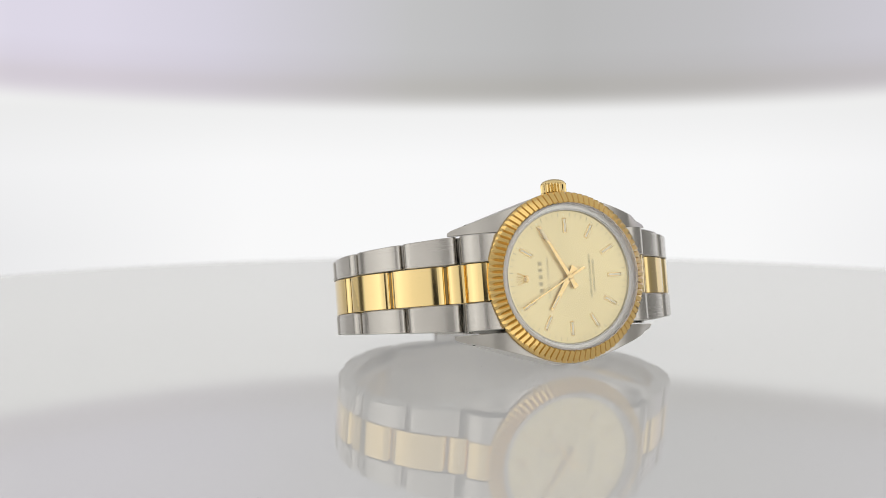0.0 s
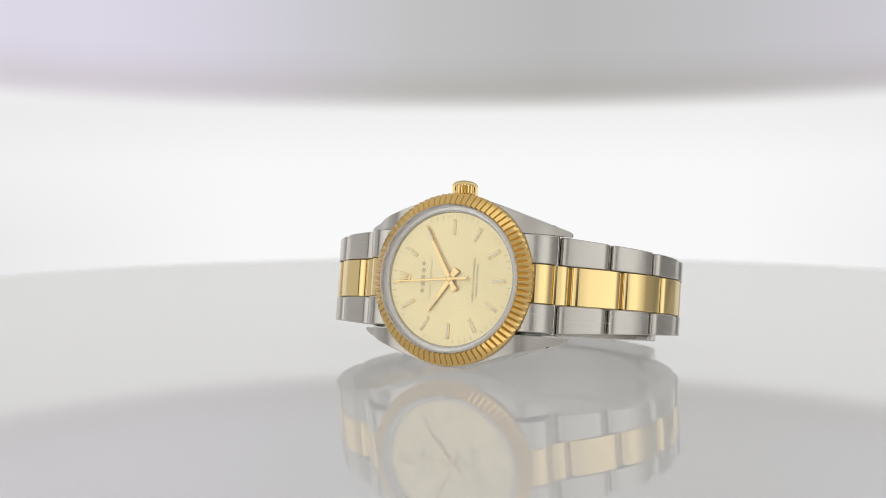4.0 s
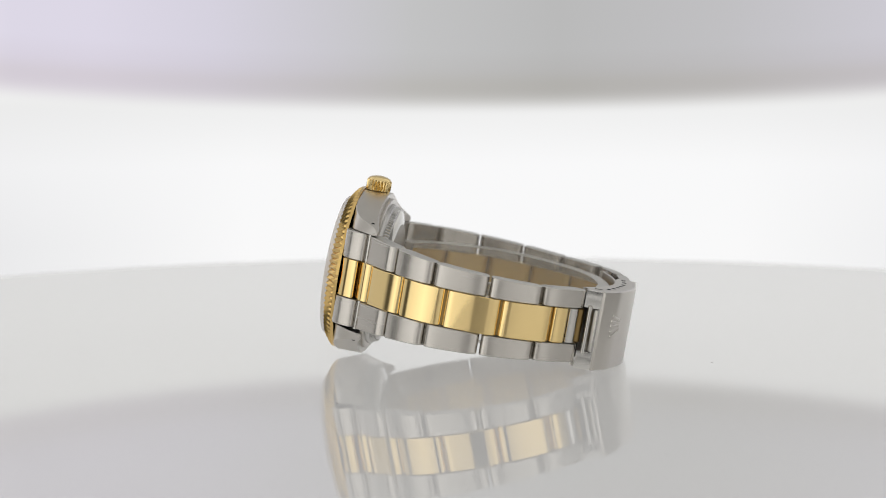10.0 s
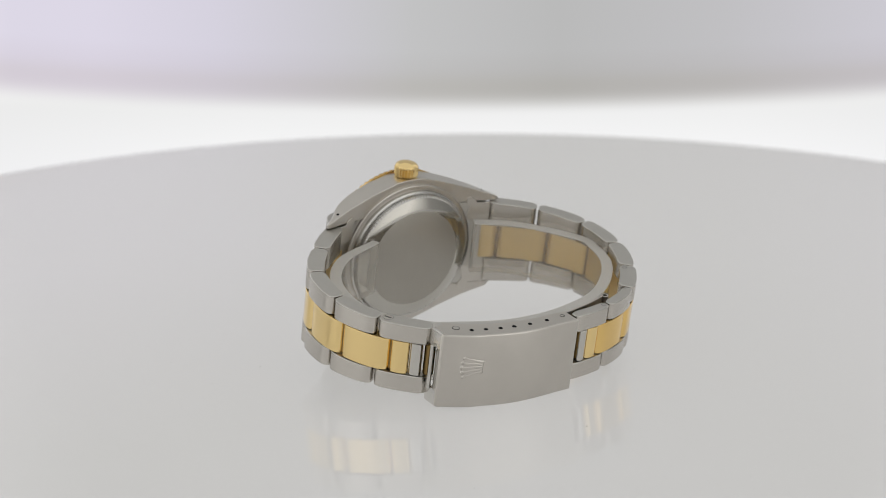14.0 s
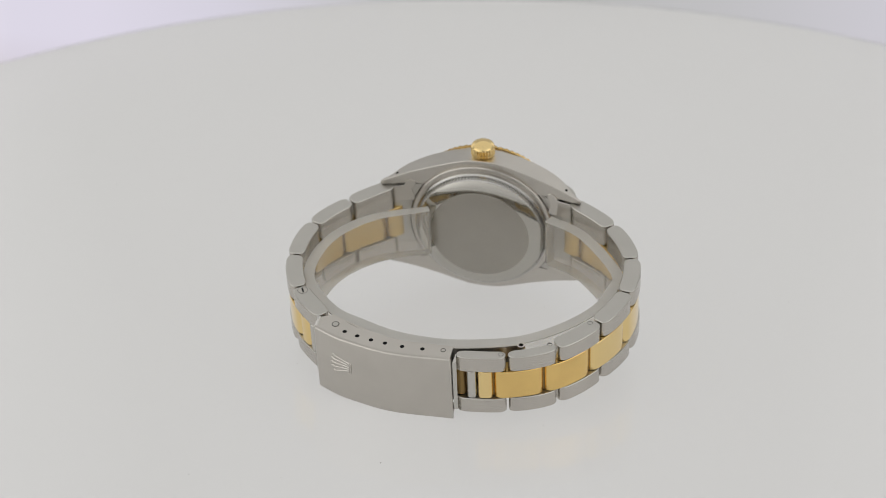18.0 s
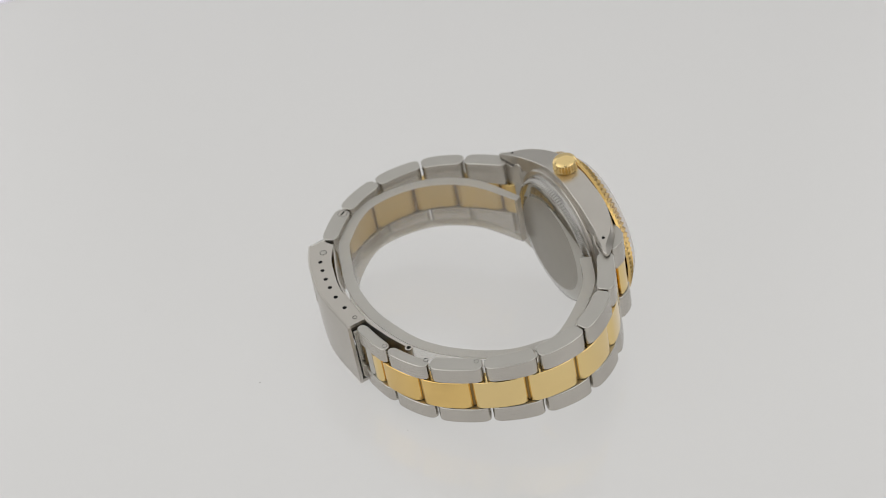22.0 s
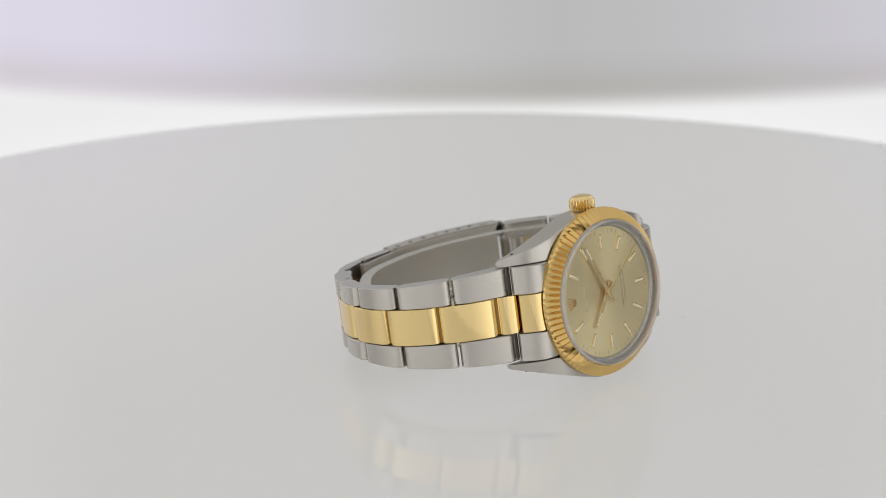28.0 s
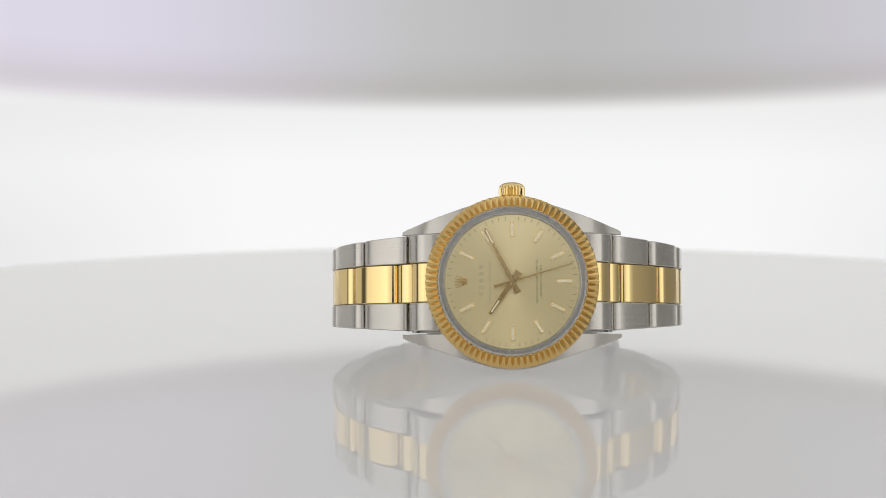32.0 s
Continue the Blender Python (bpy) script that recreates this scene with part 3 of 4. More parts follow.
def build_bezel(watch):
    n = 82 * 6
    bm = bmesh.new()
    prof = [(14.25, -0.2), (14.3, -1.25), (14.55, -1.42), (15.2, -1.0), (16.0, -0.35), (16.45, 0.1), (16.62, 0.55), (16.62, 1.2), (14.25, 1.2)]
    depth = (0, 0.14, 0.46, 0.56, 0.54, 0.44, 0.16, 0, 0)

    def flute(k, j, r, h):
        f = abs((k % 6) / 3.0 - 1.0)      # 0 at the groove, 1 at the ridge
        return r - depth[j] * 0.5 * (1 - f), h + depth[j] * 0.75 * (1 - f)
    rings = lathe(bm, prof, n, wobble=flute)
    for a, b in zip(rings, rings[1:] + rings[:1]):
        bm.faces.new((a[8], a[0], b[0], b[8]))
    part("bezel", bm, gold_flute, watch, "fluted yellow gold bezel ring", sharp=22, at=STANDING)
    bm = bmesh.new()
    rings = lathe(bm, [(13.02, -0.1), (13.05, -0.5), (13.2, -0.62), (14.15, -0.64), (14.25, -0.5), (14.25, -0.1)], 128)
    for a, b in zip(rings, rings[1:] + rings[:1]):
        bm.faces.new((a[5], a[0], b[0], b[5]))
    part("crystal_gasket", bm, steel_ring, watch, "pale ring under the crystal's edge", at=STANDING)
    bm = bmesh.new()
    rings = lathe(bm, [(14.0, -0.66), (14.22, -0.66), (14.22, -1.9), (13.98, -2.16), (13.9, -2.16)], 128)
    for a, b in zip(rings, rings[1:] + rings[:1]):
        bm.faces.new((a[4], a[0], b[0], b[4]))
    rim = part("crystal_edge", bm, crystal_rim, watch, "frosted bevelled edge of the crystal", at=STANDING)
    rim.visible_shadow = False
    bm = bmesh.new()
    rings = lathe(bm, [(12.75, 0.05), (12.78, -0.15), (12.95, -0.48), (13.04, -0.48), (13.04, 0.05)], 128)
    part("inner_ring", bm, steel_ring, watch, "polished steel ring round the dial", at=STANDING)
    bm = bmesh.new()
    rings = lathe(bm, [(13.9, -2.16), (13.8, -2.2), (13.79, -2.2), (6.0, -2.2), (0.001, -2.2)], 96)
    bmesh.ops.remove_doubles(bm, verts=bm.verts, dist=0.01)
    ob = part("crystal", bm, sapphire, watch, "flat clear watch glass", sharp=8, at=STANDING)
    ob.visible_shadow = False


def lettering(body, size, parent, x, z, material, name, label):
    """A printed line on the dial that reads towards three o'clock."""
    cu = bpy.data.curves.new(name, "FONT")
    cu.body, cu.size, cu.align_x, cu.align_y, cu.extrude = body, size, "CENTER", "CENTER", 0.004
    cu.offset = 0.012
    tmp = bpy.data.objects.new(name, cu)
    scene.collection.objects.link(tmp)
    me = bpy.data.meshes.new_from_object(tmp.evaluated_get(bpy.context.evaluated_depsgraph_get()))
    bpy.data.objects.remove(tmp)
    m = Matrix(((0, -1, 0, x), (0, 0, -1, -0.012), (1, 0, 0, z), (0, 0, 0, 1)))
    me.transform(Matrix.Diagonal((MM, MM, MM, 1)) @ m)
    me.materials.clear()
    me.materials.append(material)
    ob = new(name, me)
    ob.parent = parent
    ob["label"] = label
    return ob


def coronet(bm, base, reach, spread, put, r=0.16):
    """Plain fan of five tapering prongs over an oval foot; put turns (along, across, height) into a place."""
    for k in range(5):
        f = (k - 2) / 2.0
        a, b = Vector((0.25, f * spread * 0.45)), Vector((reach * (1 - 0.10 * f * f), f * spread))
        d = (b - a).normalized()
        e = Vector((-d.y, d.x))
        quad = [a + e * r * 1.5, b + e * r * 0.5, b - e * r * 0.5, a - e * r * 1.5]
        lo = [bm.verts.new(put(p.x + base, p.y, 0.0)) for p in quad]
        hi = [bm.verts.new(put(p.x + base, p.y, 0.22)) for p in (a + e * r * 0.6, b + e * r * 0.25, b - e * r * 0.25, a - e * r * 0.6)]
        bm.faces.new(hi)
        for i in range(4):
            bm.faces.new((lo[i], lo[(i + 1) % 4], hi[(i + 1) % 4], hi[i]))
        c = [bm.verts.new(put(b.x + base + r * 0.7 * math.cos(q * 0.785), b.y + r * 0.7 * math.sin(q * 0.785), 0.26)) for q in range(8)]
        g = [bm.verts.new(put(b.x + base + r * 1.3 * math.cos(q * 0.785), b.y + r * 1.3 * math.sin(q * 0.785), 0.0)) for q in range(8)]
        bm.faces.new(c)
        for i in range(8):
            bm.faces.new((g[i], g[(i + 1) % 8], c[(i + 1) % 8], c[i]))
    o1 = [bm.verts.new(put(base + 0.22 * math.cos(q * 0.3927), spread * 0.62 * math.sin(q * 0.3927), 0.2)) for q in range(16)]
    o0 = [bm.verts.new(put(base + 0.26 * math.cos(q * 0.3927), spread * 0.68 * math.sin(q * 0.3927), 0.0)) for q in range(16)]
    bm.faces.new(o1)
    for i in range(16):
        bm.faces.new((o0[i], o0[(i + 1) % 16], o1[(i + 1) % 16], o1[i]))


def build_dial(watch):
    bm = bmesh.new()
    lathe(bm, [(13.0, 0.5), (13.0, 0.0), (0.001, 0.0)], 128)
    bmesh.ops.remove_doubles(bm, verts=bm.verts, dist=0.002)
    dial = part("dial", bm, dial_gold, watch, "champagne gold sunburst dial with stick markers", at=STANDING)
    for h in range(1, 12):
        bm = bmesh.new()
        dial_bar(bm, h, 8.5, 11.45, 0.78, 0.78, 0.0, -0.14, 0)
        d = direction(h)
        e = Vector((-d.z, 0, d.x))
        foot = [bm.verts.new(d * r + e * w + Vector((0, -0.14, 0))) for r, w in ((8.5, -0.39), (11.45, -0.39), (11.45, 0.39), (8.5, 0.39))]
        ridge = [bm.verts.new(d * r + e * w + Vector((0, -0.23, 0))) for r, w in ((8.68, -0.1), (11.27, -0.1), (11.27, 0.1), (8.68, 0.1))]
        for i in range(4):
            bm.faces.new((foot[i], foot[(i + 1) % 4], ridge[(i + 1) % 4], ridge[i]))
        bm.faces.new(ridge)
        mark = part("hour_marker", bm, gold_mark, dial)
        bm = bmesh.new()
        dial_bar(bm, h, 8.75, 11.2, 0.36, 0.36, -0.19, -0.26, 0.0)
        part("marker_inlay", bm, lume, mark, "cream inlay strip")
    for h in range(12):
        bm = bmesh.new()
        p = direction(h) * 12.0
        rod(bm, (p.x, 0, p.z), (p.x, -0.1, p.z), 0.16, 10)
        part("lume_dot", bm, lume, dial, "tiny cream dot")
    bm = bmesh.new()
    for k in range(60):
        if k % 5:
            dial_bar(bm, k / 5, 11.72, 12.4, 0.13, 0.13, 0.0, -0.012, 0)
    part("minute_track", bm, tick_ink, dial, "fine dark minute ticks")
    bm = bmesh.new()
    coronet(bm, 8.75, 2.1, 1.1, lambda a, b, h: (-a, -h, b), 0.11)
    part("emblem", bm, gold_mark, dial, "applied gold fan-shaped emblem")
    # maker's lines as plain bars
    bm = bmesh.new()
    for k in range(5):
        z = -2.4 + 1.3 * k
        box(bm, (-6.3, -0.012, z - 0.36), (-5.5, 0.0, z + 0.36), 0)
    part("name_bars", bm, ink_bar, dial, "dark printed bars")
    bm = bmesh.new()
    for k in range(16):
        if k != 6:
            z = -3.75 + 0.5 * k
            box(bm, (-4.46, -0.012, z - 0.13), (-4.06, 0.0, z + 0.13), 0)
    part("model_bars", bm, ink_bar, dial, "thin dark printed bars")
    lettering("SUPERLATIVE CHRONOMETER", 0.62, dial, 4.75, 0.0, ink, "dial_print", "fine dark printed line")
    lettering("OFFICIALLY CERTIFIED", 0.62, dial, 5.5, 0.0, ink, "dial_print", "fine dark printed line")
    return dial


def build_pointers(watch):
    """Each hand lies along -x in its own space and turns about y."""
    made = {}
    for name, y, tip, tail, w0, w1 in (("hour_hand", -0.55, 7.6, 2.3, 1.05, 0.55), ("minute_hand", -0.8, 11.4, 2.5, 0.85, 0.42)):
        bm = bmesh.new()
        pts = [(-tip, -w1 / 2), (-tip, w1 / 2), (-0.8, w0 / 2), (tail * 0.5, w0 * 0.5), (tail, w0 * 0.75), (tail, -w0 * 0.75),
               (tail * 0.5, -w0 * 0.5), (-0.8, -w0 / 2)]
        prism(bm, pts, y - 0.07, y + 0.07, 0.05, swap=True)
        hand = part(name, bm, hand_gold, watch, "polished gold baton hand", at=STANDING)
        bm = bmesh.new()
        prism(bm, [(-tip + 0.5, -0.13), (-tip + 0.5, 0.13), (-tip + 3.2, 0.15), (-tip + 3.2, -0.15)], y - 0.085, y - 0.06, 0, swap=True)
        part("lume_strip", bm, lume, hand, "cream inlay strip")
        made[name] = hand
    bm = bmesh.new()
    y = -1.02
    prism(bm, [(-12.0, -0.10), (-12.0, 0.10), (0, 0.17), (3.6, 0.28), (3.6, -0.28), (0, -0.17)], y - 0.04, y + 0.04, 0.015, swap=True)
    rod(bm, (0, y - 0.12, 0), (0, -0.2, 0), 0.55, 20)
    made["seconds_hand"] = part("seconds_hand", bm, hand_gold, watch, "needle-thin gold seconds hand", at=STANDING)
    return made


def build_crown(watch):
    bm = bmesh.new()
    c = (0.05, 3.55, 0)
    n = 22 * 6

    def knurl(k, j, r, h):
        return (r - (0.0, 0.30, 0.46, 0.46, 0.26, 0.0, 0, 0, 0, 0)[j] * (0.5 - 0.5 * math.cos(2 * math.pi * (k % 6) / 6.0)), h)
    lathe(bm, [(1.7, 16.1), (2.35, 16.35), (2.52, 16.6), (2.52, 18.1), (2.5, 18.3), (2.4, 18.52), (2.1, 18.9), (1.6, 19.14), (0.8, 19.33), (0.001, 19.4)], n,
          centre=c, axis="Z", wobble=knurl)
    bmesh.ops.remove_doubles(bm, verts=bm.verts, dist=0.002)
    part("winding_crown", bm, gold_polish, watch, "knurled gold winding crown", sharp=28, at=STANDING)
    bm = bmesh.new()
    rod(bm, (c[0], c[1], 15.5), (c[0], c[1], 17.0), 1.75, 24)
    part("crown_tube", bm, steel_polish, watch, "short steel crown tube", at=STANDING)


def build_caseback(watch):
    bm = bmesh.new()
    lathe(bm, [(14.4, 6.9), (14.3, 7.7), (13.95, 7.9)], 96, (0, 0, SETTLE))
    back = part("caseback", bm, steel_ring, watch, "polished screw-down steel caseback", at=STANDING)
    bm = bmesh.new()

    def knurl(k, j, r, h):
        return (r - (0.32 if k % 4 in (0, 1) and j in (1, 2) else 0), h)
    lathe(bm, [(14.0, 7.7), (14.0, 7.85), (13.75, 8.75), (13.3, 8.9)], 120 * 4, (0, 0, SETTLE), wobble=knurl)
    part("knurled_ring", bm, steel_ring, back, "finely notched ring", sharp=25)
    bm = bmesh.new()
    lathe(bm, [(13.35, 8.85), (13.2, 8.98), (10.6, 9.58)], 128, (0, 0, SETTLE))
    part("bevel", bm, steel_bevel, back, "bright polished bevel")
    bm = bmesh.new()
    lathe(bm, [(10.62, 9.575), (10.5, 9.63), (0.001, 9.65)], 96, (0, 0, SETTLE))
    bmesh.ops.remove_doubles(bm, verts=bm.verts, dist=0.002)
    part("back_disc", bm, steel_back, back, "plain brushed centre disc")


# bracelet: the joints' places on the outer face, from the case to the clasp
CHAIN_SIX = ((11.4, 1.5), (19.6, 6.1), (27.6, 13.0), (33.5, 21.4), (34.8, 32.4), (31.1, 42.5), (23.1, 51.0))
CHAIN_TWELVE = ((-11.4, 1.5), (-20.3, 5.9), (-29.6, 12.2), (-35.6, 21.8), (-35.9, 32.6), (-31.7, 42.6), (-24.5, 51.0), (-15.3, 55.4), (-5.4, 57.0))
END_SIX = ((11.4, 1.25), (16.0, 1.28), (18.0, 2.7), (19.1, 4.6), (19.65, 6.15))          # the end links, close up to the bezel
END_TWELVE = ((-11.4, 1.25), (-16.1, 1.28), (-18.3, 2.6), (-19.5, 4.4), (-20.2, 5.95))
PITCH = 10.6


def half_width(u):
    return float(np.interp(u, [1, 2, 3, 4, 5, 6, 9], [9.25, 8.6, 7.95, 7.4, 7.0, 6.95, 6.95]))


def half_centre(u):
    return float(np.interp(u, [1, 3, 6], [3.72, 3.5, 3.3]))


def link_outline(chain, side, u0, u1, thick, round_end=1.2, sink=0.0, gap=0.24, bulge=0.06, dense=1):
    """Outline of a link seen from the edge of the bracelet, with each corner's u."""
    g = gap / PITCH
    u0, u1 = u0 + g, u1 - g
    length = (u1 - u0) * PITCH
    r = min(round_end, length * 0.42)
    fall = min(0.62 * r, thick * 0.42)            # the ends are flattened rounds
    ds = [0, 0.06 * r, 0.28 * r, 0.62 * r, r]
    m = 5
    ds += [r + (length - 2 * r) * k / m for k in range(1, m)] + [length - d for d in reversed([0, 0.06 * r, 0.28 * r, 0.62 * r, r])]
    top, low = [], []
    for d in ds:
        u = u0 + d / PITCH
        p, t = spline(chain, u * dense)
        n = Vector((t.y, -t.x)) * side
        e = min(d, length - d)
        off = fall * (1 - math.sqrt(max(1 - (1 - e / r) ** 2, 0))) if e < r else 0.0
        swell = bulge * (1 - (2 * d / length - 1) ** 2)
        a, b = p - n * (sink + off - swell), p - n * (sink + thick - off)
        top.append((a.x, a.y, u))
        low.append((b.x, b.y, u))
    return top + low[::-1]


def link(name, chain, side, u0, u1, zlo, zhi, material, parent, thick=3.4, ch=0.14, sink=0.0, gap=0.24, label="", round_end=1.7, bulge=0.10, dense=1):
    pts = link_outline(chain, side, u0, u1, thick, round_end, sink, gap, bulge, dense)
    bm = bmesh.new()
    prism(bm, [(p[0], p[1]) for p in pts], [zlo(p[2]) for p in pts], [zhi(p[2]) for p in pts], ch)
    ob = part(name, bm, material, parent, label, 30, STANDING)
    if material is steel_long:                    # plain satin on the two narrow sides
        ob.data.materials.append(steel_side)
        for f in ob.data.polygons:
            if abs(f.normal.z) > 0.5:
                f.material_index = 1
    if material in (gold_polish, gold_worn):      # satin on the side towards the wrist, its shade painted as darker gold
        ob.data.materials.append(gold_inner)
        n = len(pts)
        for b in range(3):
            for i in range(n // 2, n - 1):
                ob.data.polygons[b * n + i].material_index = 1
    return ob


def build_bracelet(watch):
    seam = 0.12
    hw, hc = half_width, half_centre
    for chain, end, side in ((CHAIN_SIX, END_SIX, 1), (CHAIN_TWELVE, END_TWELVE, -1)):
        last = len(chain) - 1
        for s in (1, -1):
            lo, hi = (lambda u: hc(u) + seam, hw) if s > 0 else (lambda u: -hw(u), lambda u: -hc(u) - seam)
            link("end_link", end, side, 0.0, 1.0, lo, hi, steel_long, watch, 3.2, label="satin steel end link between the lugs", dense=4)
            for k in range(1, last):
                link("outer_link", chain, side, k, k + (0.92 if side > 0 and k == last - 1 else 1), lo, hi, steel_long, watch, 3.4 if k < 6 else 2.15)
        clo, chi = (lambda u: -hc(u)), hc
        cuts = [0.0, 0.80, 1.25] + [k + 0.28 for k in range(2, last)]
        link("centre_link", end, side, 0.0, 0.80, clo, chi, gold_polish, watch, 2.9, 0.10, 0.1, 0.20, "polished yellow gold end link by the bezel", 0.7, 0.0, 4)
        for a, b in zip(cuts[1:], cuts[2:]):
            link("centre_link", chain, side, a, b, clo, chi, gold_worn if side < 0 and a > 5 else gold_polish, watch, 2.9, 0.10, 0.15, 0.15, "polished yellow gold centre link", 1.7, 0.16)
        e = last
        link("centre_link", chain, side, cuts[-1], e - 0.40, clo, chi, gold_polish, watch, 2.8, 0.10, 0.15, 0.14,
             "narrow polished gold centre link", 0.9, 0.15)
        link("hinge_tube", chain, side, e - 0.40, e - 0.20, clo, chi, steel_polish, watch, 2.6, 0.1, 0.1, 0.05, "polished steel hinge tube", 1.0)
        # pins that show dark in the gold joints
        for u in cuts[1:] + [e - 0.10]:
            p, t = spline(chain, u)
            n = Vector((t.y, -t.x)) * side
            q = p - n * 1.75
            bm = bmesh.new()
            rod(bm, (q.x, q.y, -hc(u)), (q.x, q.y, hc(u)), 1.05 if u > e - 0.2 else 0.8, 12)
            part("joint_pin", bm, pin_metal, watch, "dark hinge pin between gold links", 30, STANDING)
        # rings of the link screws
        for x, y in ((-13.9, 54.6), (-22.5, 50.05), (-29.0, 42.5)) if side < 0 else ():
            bm = bmesh.new()
            z = 7.02 if x < -28 else 6.965
            lathe(bm, [(0.52, 6.8), (0.52, z), (0.43, z), (0.43, 6.8)], 20, (x, y, 0), "Z")
            part("screw_ring", bm, ring_metal, watch, "fine ring of a link screw", 30, STANDING)
    # the one screw with a slotted head
    bm = bmesh.new()
    lathe(bm, [(0.95, 6.8), (0.95, 7.02), (0.88, 7.04), (0.001, 7.04)], 28, (28.65, 42.7, 0), "Z")
    bmesh.ops.remove_doubles(bm, verts=bm.verts, dist=0.002)
    head = part("link_screw", bm, steel_edge, watch, "slotted steel screw head in the link", 30, STANDING)
    bm = bmesh.new()
    slot = [Vector((28.65, 42.7)) + Matrix.Rotation(radians(-62), 2) @ Vector(q) for q in ((-0.74, -0.17), (0.74, -0.17), (0.74, 0.17), (-0.74, 0.17))]
    prism(bm, [tuple(q) for q in slot], 6.9, 7.046, 0)
    part("slot", bm, dark, head, "dark screw slot")
    bm = bmesh.new()
    lathe(bm, [(1.04, 6.8), (1.04, 7.012), (0.955, 7.012), (0.955, 6.8)], 28, (28.65, 42.7, 0), "Z")
    part("screw_seat", bm, ring_metal, head, "dark seam round the screw")


CLASP = ((23.0, 53.55), (19.7, 55.2), (16.0, 56.5), (7.0, 58.4), (-4.9, 58.2))


def clasp_outline(chain, u0, u1, depth0, depth1, n=14, ends=0.0):
    top, low = [], []
    for k in range(n + 1):
        u = u0 + (u1 - u0) * k / n
        p, t = spline(chain, u)
        nn = Vector((t.y, -t.x))
        if nn.y < 0:
            nn = -nn
        off = ends * (max(0, 1 - k / 1.5) ** 2 + max(0, 1 - (n - k) / 1.5) ** 2)
        top.append(tuple(p - nn * (depth0 + off)))
        low.append(tuple(p - nn * (depth1 - off)))
    return top + low[::-1]


def rounded_slice(bm, poly, lo, hi, rlo, rhi, steps=3, band=False):
    """Extrude an outline of (x, y) from lo to hi with quarter-round rims; a rim of 0 stays square."""
    n = len(poly)
    area = sum(poly[i][0] * poly[(i + 1) % n][1] - poly[(i + 1) % n][0] * poly[i][1] for i in range(n))
    sign = 1 if area > 0 else -1
    ins = []
    for i in range(n):
        p0, p, p1 = Vector(poly[i - 1]), Vector(poly[i]), Vector(poly[(i + 1) % n])
        m = (p - p0).normalized() + (p1 - p).normalized()
        m = Vector((-m.y, m.x)) * sign
        ins.append(m.normalized() if m.length > 1e-6 else Vector((0, 0)))
    turns = [radians(90) * k / steps for k in range(steps + 1)]
    levels = [(lo + rlo * (1 - math.sin(a)), rlo * (1 - math.cos(a))) for a in reversed(turns)] if rlo else [(lo, 0)]
    levels += [(hi - rhi * (1 - math.sin(a)), rhi * (1 - math.cos(a))) for a in turns] if rhi else [(hi, 0)]
    loops = [[bm.verts.new((poly[i][0] + ins[i].x * d, poly[i][1] + ins[i].y * d, z)) for i in range(n)] for z, d in levels]
    for a, b in zip(loops, loops[1:]):
        for i in range(n):
            bm.faces.new((a[i], a[(i + 1) % n], b[(i + 1) % n], b[i]))
    for end in (loops[0], loops[-1]):
        if band:                                  # a there-and-back outline is closed in quads
            for i in range(n // 2 - 1):
                bm.faces.new((end[i], end[i + 1], end[n - 2 - i], end[n - 1 - i]))
        else:
            bm.faces.new(end)


def strip(bm, outline, lo, hi):
    """Bent flat bar: an outline of there-and-back points, in quads, from lo to hi."""
    n = len(outline) // 2
    rows = [[bm.verts.new((*p, z)) for p in side] for z in (lo, hi) for side in (outline[:n], outline[n:][::-1])]
    ring = (rows[0], rows[1], rows[3], rows[2])
    for a, b in zip(ring, ring[1:] + ring[:1]):
        for k in range(n - 1):
            bm.faces.new((a[k], a[k + 1], b[k + 1], b[k]))
    for k in (0, n - 1):
        bm.faces.new([r[k] for r in ring])


def cover_outline(wall=0.0, only_wall=False):
    """The cover's section: along the clasp and round the open end; or only its end wall, inwards by the length given."""
    outer = [Vector(spline(CLASP, 4 - 4 * k / 26)[0]) for k in range(27)]
    p, turn = outer[-1], math.atan2(outer[-1].y - outer[-2].y, outer[-1].x - outer[-2].x)
    normals = []
    for i, q in enumerate(outer):
        d = (outer[min(i + 1, 26)] - outer[max(i - 1, 0)]).normalized()
        normals.append(Vector((d.y, -d.x)))
    radius, steps = 0.8, 6
    stop = radians(-88)
    for k in range(1, steps + 1):
        a = turn + (stop - turn) * (k - 0.5) / steps
        p = p + Vector((math.cos(a), math.sin(a))) * radius * abs(stop - turn) / steps
        a = turn + (stop - turn) * k / steps
        outer.append(p)
        normals.append(Vector((math.sin(a), -math.cos(a))))
    if only_wall:
        run = Vector((math.cos(stop), math.sin(stop)))
        outer, normals = [p, p + run * wall * 0.5, p + run * wall], [normals[-1]] * 3
    inner = [q + n * 0.72 for q, n in zip(outer, normals)]
    return [tuple(q) for q in outer] + [tuple(q) for q in reversed(inner)]


